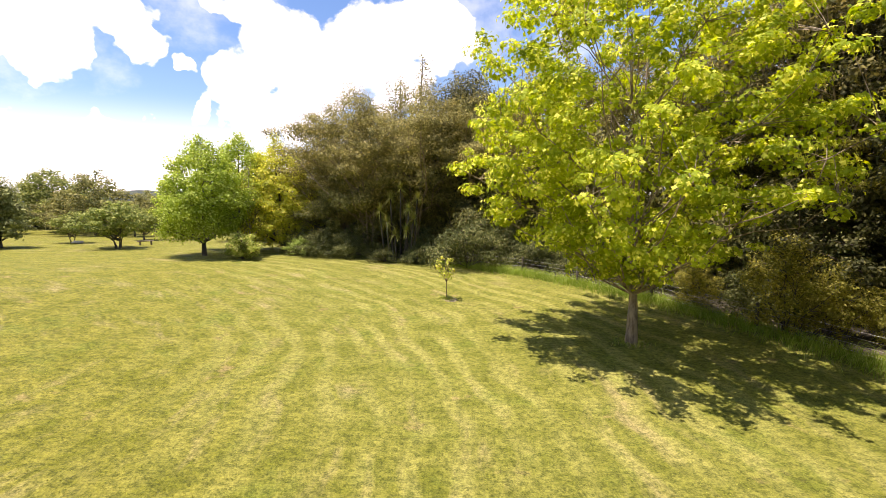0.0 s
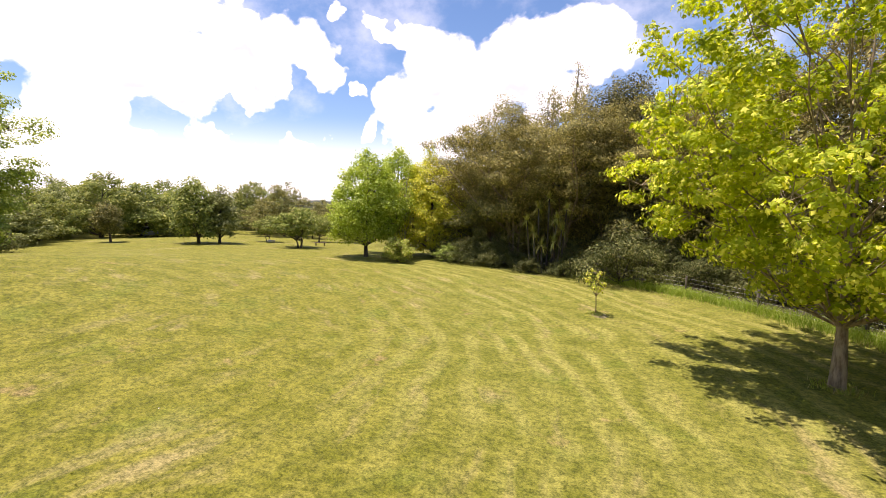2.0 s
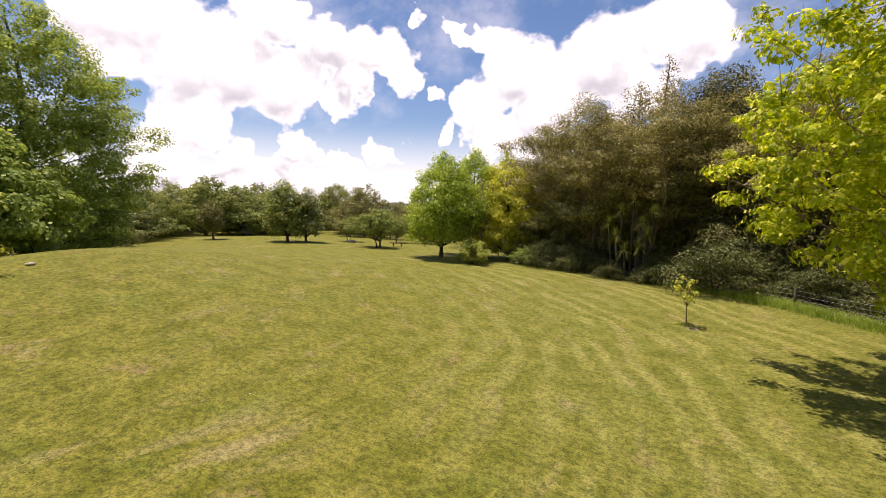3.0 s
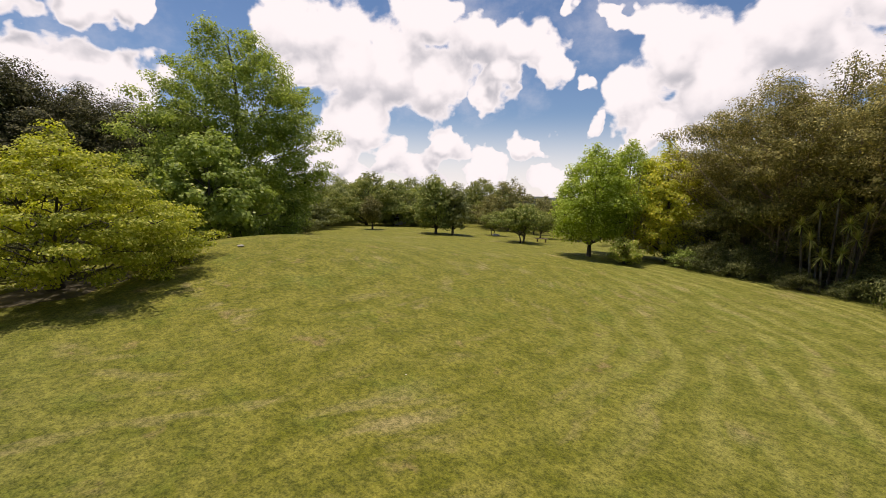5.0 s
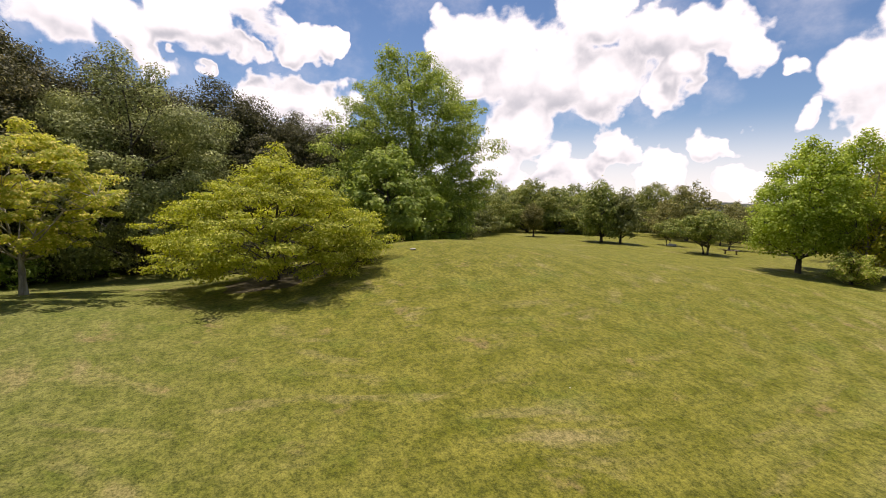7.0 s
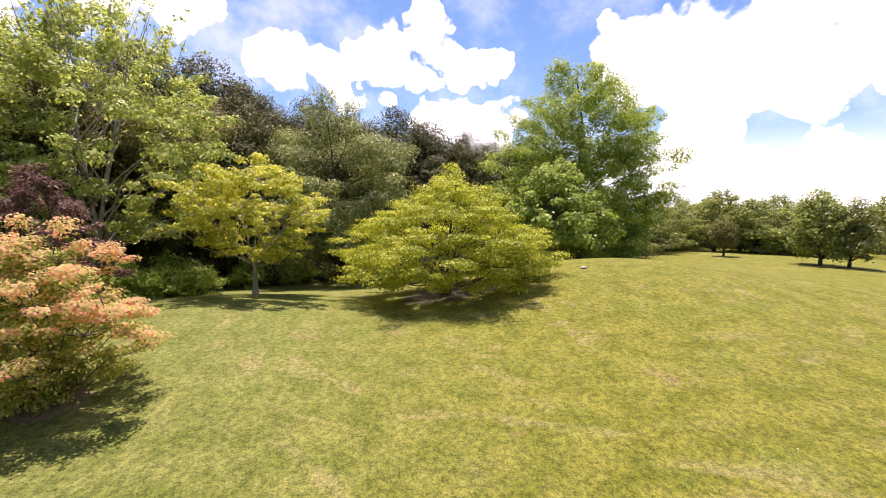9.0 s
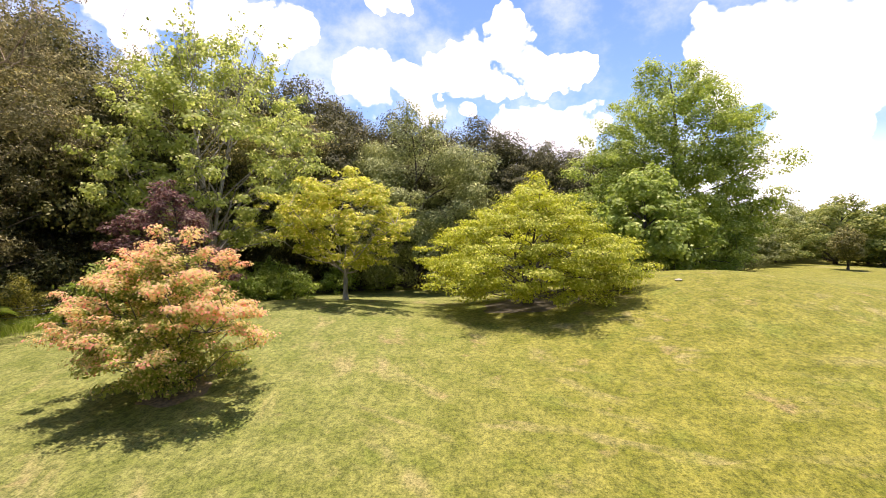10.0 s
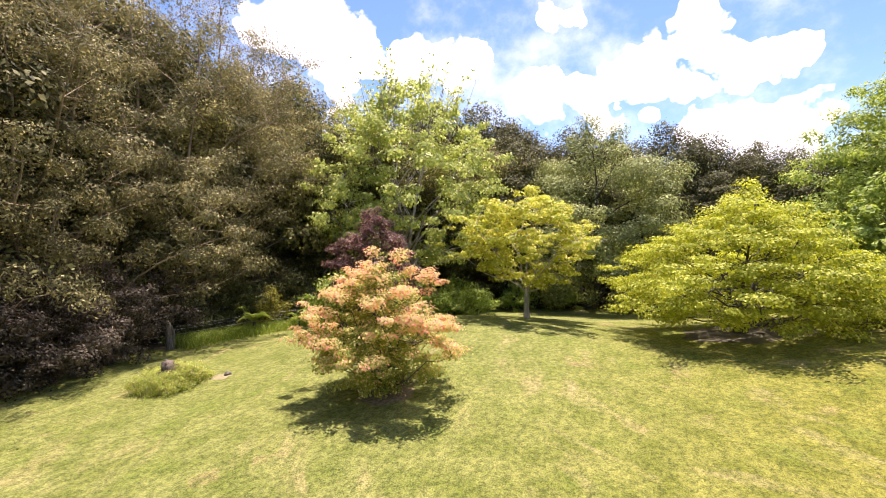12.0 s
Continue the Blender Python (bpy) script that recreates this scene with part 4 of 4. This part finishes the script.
def build_cabbage_tree(seed, heads):
    """A forked bare stem for each tuft of sword leaves; heads are offsets from the foot."""
    rng = np.random.default_rng(seed)
    thing = new("cabbage_tree")
    for x, y, z in heads:
        v, f = tubes([(bow(np.array([x * 0.75, y * 0.75, -0.1]), np.array([x, y, z]), 0.1), np.linspace(0.09, 0.06, 6))], 7)
        put("stem", mesh_of("stem", v, f, BARK_DARK, True), thing)
        v, f = arched_blades(rng, np.array([x, y, z]), 90, 0.85, 0.055, (-0.7, 1.5), 0.25)
        put("leaf_tuft", mesh_of("leaf_tuft", v, f, L_SPEAR), thing)
    return thing


cabbage = build_cabbage_tree(71, [(-0.6, 0, 5.2), (0.9, -0.3, 4.4), (0.7, -0.6, 2.6), (1.6, 0.2, 5.2), (-1.5, 0, 4.2), (-0.2, -0.7, 2.3), (0.2, 0.3, 6.0), (-0.9, -0.4, 3.3), (1.3, -0.4, 3.5)])
tagged(stand(cabbage, -3.7, 37.2), "cabbage tree with many tufts of sword-shaped leaves", "tree")


def build_fern(seed, stem_h, fronds, length):
    rng = np.random.default_rng(seed)
    thing = new("tree_fern")
    v, f = tubes([(np.array([[0, 0, -0.1], [0.03, 0, stem_h * 0.5], [0, 0.02, stem_h]]), [0.12, 0.1, 0.09])], 8)
    put("stem", mesh_of("stem", v, f, BARK_DARK, True), thing)
    for i in range(fronds):
        a = i * 6.283 / fronds + rng.normal(0, 0.15)
        out = np.array([math.cos(a), math.sin(a), 0])
        u = np.linspace(0, 1, 22)[:, None]
        size, climb = length * rng.uniform(0.6, 1.15), rng.uniform(0.9, 1.7)
        line = np.array([0, 0, stem_h]) + out * size * (0.85 * u) + np.array([0, 0, 1.0]) * size * (climb * u - (0.55 + 0.45 * climb) * u ** 2.2)
        line = line + np.array([-out[1], out[0], 0]) * size * rng.normal(0, 0.12) * u * u
        side = np.array([-math.sin(a), math.cos(a), 0])
        ln = length * 0.24 * np.sin(np.pi * np.clip(u * 0.9 + 0.08, 0, 1))
        vs, fs = tubes([(line, np.linspace(0.016, 0.004, 22))], 3)
        n = len(vs)
        q = []
        for s in (-1, 1):
            tip = line + side * s * ln + out * 0.08 - np.array([0, 0, 0.25]) * ln
            q.append(np.stack([line - out * 0.03, tip - out * 0.01, tip + out * 0.02, line + out * 0.035], 1))
        q = np.concatenate(q)
        vs = np.vstack([vs, q.reshape(-1, 3)])
        fs = np.vstack([fs, n + np.arange(len(q) * 4).reshape(-1, 4)])
        put("frond", mesh_of("frond", vs, fs, L_FERN), thing)
    return thing


fern = build_fern(81, 0.8, 13, 1.7)
tagged(stand(fern, -20.4, -24.6, 0, 0.9), "tree fern with arching bright green fronds", "fern", "tree ferns")
again(fern, -22.4, -22.8, 60, 0.6)


# ---- fences ----
def smooth_line(points, step):
    out = []
    for (ax, ay), (bx, by) in zip(points, points[1:]):
        n = max(1, round(math.hypot(bx - ax, by - ay) / step))
        out += [(ax + (bx - ax) * i / n, ay + (by - ay) * i / n) for i in range(n)]
    return out + [points[-1]]


def post_mesh(seed, r, h):
    """A round weathered post with an uneven top."""
    rng = np.random.default_rng(seed)
    p = np.array([[0, 0, -0.2], [0, 0, 0.0], [0.005, 0, h * 0.5], [0.0, 0.006, h - 0.03], [0, 0, h], [0, 0, h + 0.005]])
    v, f = tubes([(p, [r * 1.05, r, r * 0.97, r * 0.95, r * 0.8, 0.002])], 9)
    return mesh_of("post", v + rng.normal(0, r * 0.05, v.shape), f, POST, True)


def build_fence(points, heights, label):
    fence = new("fence")
    posts = [post_mesh(90 + i, 0.075, 1.2) for i in range(3)]
    for i, (x, y) in enumerate(points):
        ob = put("post", posts[i % 3], fence)
        ob.matrix_basis = pose(x, y, float(ground_z(x, y)), 2 * ((i * 5) % 3 - 1), 2 * ((i * 7) % 3 - 1), 50 * i)
    line = np.array(smooth_line(points, 1.2))
    for z in heights:
        p = np.column_stack([line, ground_z(line[:, 0], line[:, 1]) + z])
        v, f = tubes([(p, np.full(len(p), 0.004))], 4)
        put("strand", mesh_of("strand", v, f, WIRE, True), fence)
    return tagged(fence, label, "fence")


build_fence(FENCE_EAST, (0.3, 0.55, 0.8, 1.05), "weathered post and wire fence along the dark bush")
build_fence(FENCE_WEST, (0.4, 0.7, 0.95, 1.12), "grey post and wire fence half hidden in grass")


def build_old_post():
    """The split, leaning remains of a thick gate post."""
    thing = new("old_post")
    rng = np.random.default_rng(97)
    for x, y, r, h, lean in ((0.0, 0.0, 0.17, 1.52, 0.05), (0.13, 0.08, 0.10, 1.28, 0.02), (-0.12, 0.06, 0.09, 1.05, -0.06), (0.03, -0.13, 0.08, 0.8, 0.0)):
        zs = np.array([-0.2, 0.05, h * 0.35, h * 0.7, h * 0.93, h, h + 0.02])
        p = np.column_stack([x + lean * zs, y + 0.03 * zs, zs])
        v, f = tubes([(p, r * np.array([1.25, 1.1, 1.0, 0.92, 0.8, 0.55, 0.05]))], 11)
        ridge = 1 + 0.14 * rng.normal(size=11)
        v = v.reshape(7, 11, 3)
        v = p[:, None] + (v - p[:, None]) * ridge[None, :, None]
        v[4:, :, 2] += rng.normal(0, 0.05, 11)
        put("splinter" if r < 0.12 else "shaft", mesh_of("shaft", v.reshape(-1, 3) + rng.normal(0, 0.008, (77, 3)), f, POST, True), thing)
    return tagged(thing, "thick weathered old gate post at the bush edge", "post")


stand(build_old_post(), -15.3, -25.0)


# ---- stump, stones and things on the lawn ----
def ground_patch(name, x, y, radius, seed, mat, label):
    """A patch with a ragged edge, a little proud of the lawn's sheet."""
    turns, rings = 40, 6
    a = np.linspace(0, 2 * np.pi, turns, endpoint=False)
    edge = np.array([1 + 0.35 * noise.noise(Vector((math.cos(q) * 1.7 + seed * 9, math.sin(q) * 1.7, 0))) for q in a])
    u = np.linspace(0.02, 1, rings)
    px, py = x + np.outer(u, np.cos(a) * edge) * radius, y + np.outer(u, np.sin(a) * edge) * radius
    pz = ground_z(px, py) + 0.02 - 0.012 * (u[:, None] ** 3)
    i, j = np.meshgrid(np.arange(rings - 1), np.arange(turns), indexing="ij")
    k = (j + 1) % turns
    f = np.stack([i * turns + j, (i + 1) * turns + j, (i + 1) * turns + k, i * turns + k], -1).reshape(-1, 4)
    tagged(new(name, mesh_of(name, np.dstack([px, py, pz]).reshape(-1, 3), f, mat, True)), label, "soil", kind="structure")


MULCH = plain_material("mulch", (0.10, 0.08, 0.045), (0.25, 0.19, 0.10), 9.0, 0.95, bump=0.8)
DRY_SOIL = plain_material("dry_soil", (0.17, 0.15, 0.07), (0.29, 0.24, 0.12), 8.0, 0.95, bump=0.6)
ground_patch("ground_mulch", -13.2, -9.8, 0.95, 1, MULCH, "brown mulch and fallen leaves under the japanese maple")
# this dark sheet stands in for the spreading tree's shadow on the lawn
ground_patch("ground_shade", -26.0, 1.6, 2.6, 2, LITTER_AND_SHADE, "dark patch painted as shade under the spreading tree")
ground_patch("ground_bare", 0.4, 24.3, 0.45, 3, DRY_SOIL, "dry bare soil round the sapling")
ground_patch("ground_worn", -12.7, -17.3, 0.4, 4, DRY_SOIL, "dry worn soil beside a stone")


def rough_stone(name, seed, size, mat):
    bm = bmesh.new()
    bmesh.ops.create_icosphere(bm, subdivisions=3, radius=1.0)
    for v in bm.verts:
        n = noise.fractal(v.co * 1.3 + Vector((seed * 7.1, 0, 0)), 1.0, 2.0, 4)
        v.co = Vector((v.co.x * size[0], v.co.y * size[1], v.co.z * size[2])) * (1 + 0.28 * n)
    me = bpy.data.meshes.new(name)
    bm.to_mesh(me), bm.free()
    me.materials.append(mat)
    me.polygons.foreach_set("use_smooth", [True] * len(me.polygons))
    return new(name, me)


tagged(stand(rough_stone("field_stone", 1, (0.14, 0.12, 0.11), POST), -12.9, -17.2, 0, 1, -0.05), "small pale stone on worn grass", "stone")
tagged(stand(rough_stone("white_rock", 2, (0.2, 0.13, 0.07), STONE), -25.6, 9.3, 40, 1, -0.05), "flat pale rock in the lawn", "stone")
tagged(stand(rough_stone("low_stone", 4, (0.5, 0.3, 0.22), STONE), -38.6, 47.4, 10, 1, -0.1), "pale flat stone under an orchard tree", "stone")


def build_stump():
    thing = new("tree_stump")
    for i, (x, y, r, h) in enumerate(((0.05, 0, 0.2, 0.98), (-0.22, 0.12, 0.15, 0.74), (0.22, -0.2, 0.13, 0.6))):
        rng = np.random.default_rng(100 + i)
        p = np.array([[x, y, -0.1], [x, y, 0.1], [x + 0.02, y, h * 0.6], [x + 0.03, y, h], [x + 0.03, y, h + 0.04]])
        v, f = tubes([(p, [r * 1.5, r * 1.2, r, r * 0.9, 0.02])], 13)
        v = v + rng.normal(0, 0.03, v.shape)
        put("block", mesh_of("block", v, f, STUMP_WOOD, True), thing)
    return tagged(thing, "rotten dark tree stump overgrown with weeds", "stump")


stand(build_stump(), -11.2, -18.3, 30)
weeds = build_tree("weed_clump", 72, 1.0, 2.0, 0.02, "dome", 4200, 0.085, 0.24, L_WEED, BARK, 0.015, 16, 45, 0.8, 0.9, False, 0.4, 0.5, stems=4, wide_leaf=0.4)
tagged(stand(weeds, -11.4, -18.0, 15, 0.95), "low mound of yellow-green weeds round the stump", "weeds", "weed clumps")
for x, y, q in ((-10.7, -18.5, 0.8), (-10.9, -17.6, 0.7), (-11.9, -18.3, 0.7)):
    again(weeds, x, y, 90 * x, q)


def build_bench():
    """A low dark slab seat on two blocks."""
    thing = new("garden_bench")
    for name, (x, y, z), (a, b, c) in (("seat", (0, 0, 0.42), (0.75, 0.2, 0.035)), ("leg", (-0.5, 0, 0.19), (0.06, 0.17, 0.2)), ("leg", (0.5, 0, 0.19), (0.06, 0.17, 0.2))):
        bm = bmesh.new()
        bmesh.ops.create_cube(bm, size=2.0, matrix=Matrix.Translation((x, y, z)) @ Matrix.Diagonal((a, b, c, 1)))
        bmesh.ops.bevel(bm, geom=bm.edges[:], offset=0.012, segments=2, affect="EDGES")
        me = bpy.data.meshes.new(name)
        bm.to_mesh(me), bm.free()
        me.materials.append(STUMP_WOOD)
        put(name, me, thing)
    return tagged(thing, "low dark wooden bench under orchard trees", "bench")


stand(build_bench(), -31.3, 47.2, 40)


# ---- the parked car under the far trees ----
def build_car():
    """A small hatchback: lower body, cabin of dark glass under a roof, four wheels."""
    thing = new("parked_car")

    def block(name, profile, half, mat, parent, narrow=1.0):
        """A side outline in x and z, drawn out to both sides; corners higher up stand narrower."""
        bm = bmesh.new()
        top = max(z for _, z in profile)
        low = min(z for _, z in profile)
        rows = []
        for side in (-1, 1):
            rows.append([bm.verts.new((x, side * half * (1 - (1 - narrow) * (z - low) / (top - low)), z)) for x, z in profile])
        n = len(profile)
        bm.faces.new(rows[0])
        bm.faces.new(rows[1][::-1])
        for i in range(n):
            bm.faces.new((rows[0][i], rows[1][i], rows[1][(i + 1) % n], rows[0][(i + 1) % n]))
        bmesh.ops.recalc_face_normals(bm, faces=bm.faces[:])
        bmesh.ops.bevel(bm, geom=bm.edges[:], offset=0.035, segments=2, affect="EDGES")
        me = bpy.data.meshes.new(name)
        bm.to_mesh(me), bm.free()
        me.materials.append(mat)
        return put(name, me, parent)

    body = block("body", [(-1.85, 0.35), (-1.9, 0.75), (-1.7, 0.95), (1.0, 0.93), (1.75, 0.78), (1.9, 0.6), (1.88, 0.3), (-1.8, 0.28)], 0.82, CAR_PAINT, thing)
    block("cabin_glass", [(-1.62, 0.93), (-1.3, 1.36), (0.25, 1.38), (0.95, 0.92)], 0.76, CAR_GLASS, thing, 0.8)
    block("roof", [(-1.34, 1.36), (-1.2, 1.44), (0.1, 1.45), (0.3, 1.37)], 0.64, CAR_PAINT, thing, 0.9)
    for x in (-1.2, 1.2):
        for y in (-0.76, 0.76):
            ring = np.linspace(0, 2 * np.pi, 25)[:, None]
            loop = np.column_stack([x + 0.23 * np.cos(ring), np.full(25, y), 0.31 + 0.23 * np.sin(ring)])
            v, f = tubes([(loop, np.full(25, 0.085))], 8)
            wheel = put("wheel", mesh_of("wheel", v, f, TYRE, True), thing)
            hub = np.array([[x, y - 0.06, 0.31], [x, y - 0.05, 0.31], [x, y + 0.05, 0.31], [x, y + 0.06, 0.31]])
            v, f = tubes([(hub, [0.01, 0.17, 0.17, 0.01])], 14)
            put("rim", mesh_of("rim", v, f, WIRE, True), wheel)
    for y in (-0.58, 0.58):
        v, f = tubes([(np.array([[1.78, y, 0.66], [1.86, y, 0.66], [1.885, y, 0.66]]), [0.11, 0.1, 0.02])], 12)
        put("headlight", mesh_of("headlight", v, f, WIRE, True), thing)
    return tagged(thing, "small grey car parked in shade under far trees", "car")


CAR_PAINT = plain_material("grey_paint", (0.20, 0.205, 0.21), (0.25, 0.255, 0.26), 1.0, 0.35, 0.3, 0.02)
CAR_GLASS = plain_material("dark_car_glass", (0.02, 0.022, 0.024), (0.03, 0.032, 0.034), 1.0, 0.05, 0.0, 0.0)
TYRE = plain_material("tyre_rubber", (0.02, 0.02, 0.02), (0.04, 0.04, 0.04), 6.0, 0.9)
stand(build_car(), -61.2, 49.0, -28)


# ---- far hills ----
def build_hill(name, heading, distance, width, height, seed):
    """A wooded ridge on the skyline."""
    a = radians(heading)
    out = np.array([-math.sin(a), math.cos(a)])
    side = np.array([math.cos(a), math.sin(a)])
    u, w = np.meshgrid(np.linspace(-1, 1, 120), np.linspace(-1, 1, 40), indexing="ij")
    xy = out * distance + side * (u * width / 2)[..., None] + out * (w * width / 5)[..., None]
    z = height * np.clip(1 - u * u, 0, 1) ** 0.8 * np.clip(1 - w * w, 0, 1) ** 0.7
    bumps = np.array([noise.fractal(Vector((p[0] * 0.05 + seed, p[1] * 0.05, 0)), 1.0, 2.0, 4) for p in xy.reshape(-1, 2)]).reshape(z.shape)
    z = z + bumps * 2.4 * (z > 0.5) - 0.3
    i, j = np.meshgrid(np.arange(119), np.arange(39), indexing="ij")
    f = np.stack([i * 40 + j, (i + 1) * 40 + j, (i + 1) * 40 + j + 1, i * 40 + j + 1], -1).reshape(-1, 4)
    ob = new(name, mesh_of(name, np.dstack([xy, z]).reshape(-1, 3), f, HILL, True))
    tagged(ob, "distant dark wooded hill on the skyline", "hill", kind="structure")


HILL = plain_material("wooded_hill", (0.035, 0.045, 0.035), (0.075, 0.090, 0.060), 0.05, 0.95, bump=1.0)
build_hill("backdrop_hill_1", 53.6, 620, 200, 17, 1)
build_hill("backdrop_hill_2", 32.0, 560, 260, 9.5, 5)
build_hill("backdrop_hill_3", 42.0, 800, 700, 8, 9)


# ---- grass ----
def blades(seed, xy, height, width, lean, mat, name, label, category):
    """Many single grass blades, each a narrow bent strip."""
    rng = np.random.default_rng(seed)
    n = len(xy)
    root = np.column_stack([xy, ground_z(xy[:, 0], xy[:, 1]) - 0.01])
    a = rng.uniform(0, 2 * np.pi, n)
    side = np.stack([np.cos(a), np.sin(a), np.zeros(n)], -1)
    b = rng.uniform(0, 2 * np.pi, n)
    h = (height * rng.uniform(0.45, 1.25, n))[:, None]
    bend = np.stack([np.cos(b), np.sin(b), np.zeros(n)], -1) * h * lean * rng.uniform(0.2, 1.2, (n, 1))
    mid = root + [0, 0, 1] * h * 0.6 + bend * 0.35
    tip = root + [0, 0, 1] * h * (1 - 0.25 * lean) + bend
    w = width * rng.uniform(0.7, 1.3, (n, 1))
    if lean < 0.6:
        v = np.stack([root - side * w / 2, root + side * w / 2, tip], 1).reshape(-1, 3)
        f = np.arange(3 * n).reshape(n, 3)
    else:
        v = np.stack([root - side * w / 2, root + side * w / 2, mid + side * w * 0.4, mid - side * w * 0.4, tip + side * 0.002, tip - side * 0.002], 1).reshape(-1, 3)
        k = np.arange(n)[:, None] * 6
        f = np.concatenate([k + [[0, 1, 2, 3]], k + [[3, 2, 4, 5]]])
    return tagged(new(name, mesh_of(name, v, f, mat)), label, category, kind="stuff")


def scatter_along(rng, line, n, width, shift):
    p = np.array(line, float)
    i = rng.integers(0, len(p) - 1, n)
    d = p[i + 1] - p[i]
    q = p[i] + d * rng.uniform(size=(n, 1))
    across = unit(np.stack([-d[:, 1], d[:, 0]], -1))
    return q + across * (shift + rng.normal(0, width, n))[:, None]


grng = np.random.default_rng(5)
n_blades = 120000
rr = 6.0 + 24.0 * grng.uniform(size=n_blades) ** 1.25
aa = np.radians(grng.uniform(-50, 168, n_blades))
blades(1, np.column_stack([-np.sin(aa) * rr, np.cos(aa) * rr]), 0.034, 0.036, 0.5, BLADE, "mown_grass", "short mown grass blades on the lawn", "grass")
blades(2, scatter_along(grng, FENCE_EAST, 11000, 0.5, 0.2), 0.6, 0.02, 0.9, LUSH_GRASS, "fence_grass", "long rank grass along the fence", "grass")
blades(3, scatter_along(grng, FENCE_WEST[1:], 11000, 0.8, 0.1), 0.7, 0.02, 0.9, LUSH_GRASS, "rank_grass", "long bright grass under the western fence", "grass")
blades(4, np.array([-11.2, -18.2]) + grng.normal(0, 1, (4000, 2)) * [0.42, 0.34], 0.75, 0.016, 0.9, TALL_GRASS, "stump_weeds", "tall weeds and seed heads round the stump", "weeds")
blades(5, np.array([0.2, 24.4]) + grng.normal(0, 0.18, (260, 2)), 0.22, 0.02, 0.9, TALL_GRASS, "sapling_tuft", "tuft of uncut grass round the sapling", "grass")
blades(6, np.array([7.5, 17.4]) + grng.normal(0, 0.28, (420, 2)), 0.22, 0.02, 0.9, TALL_GRASS, "trunk_tuft", "tuft of uncut grass round the maple trunk", "grass")
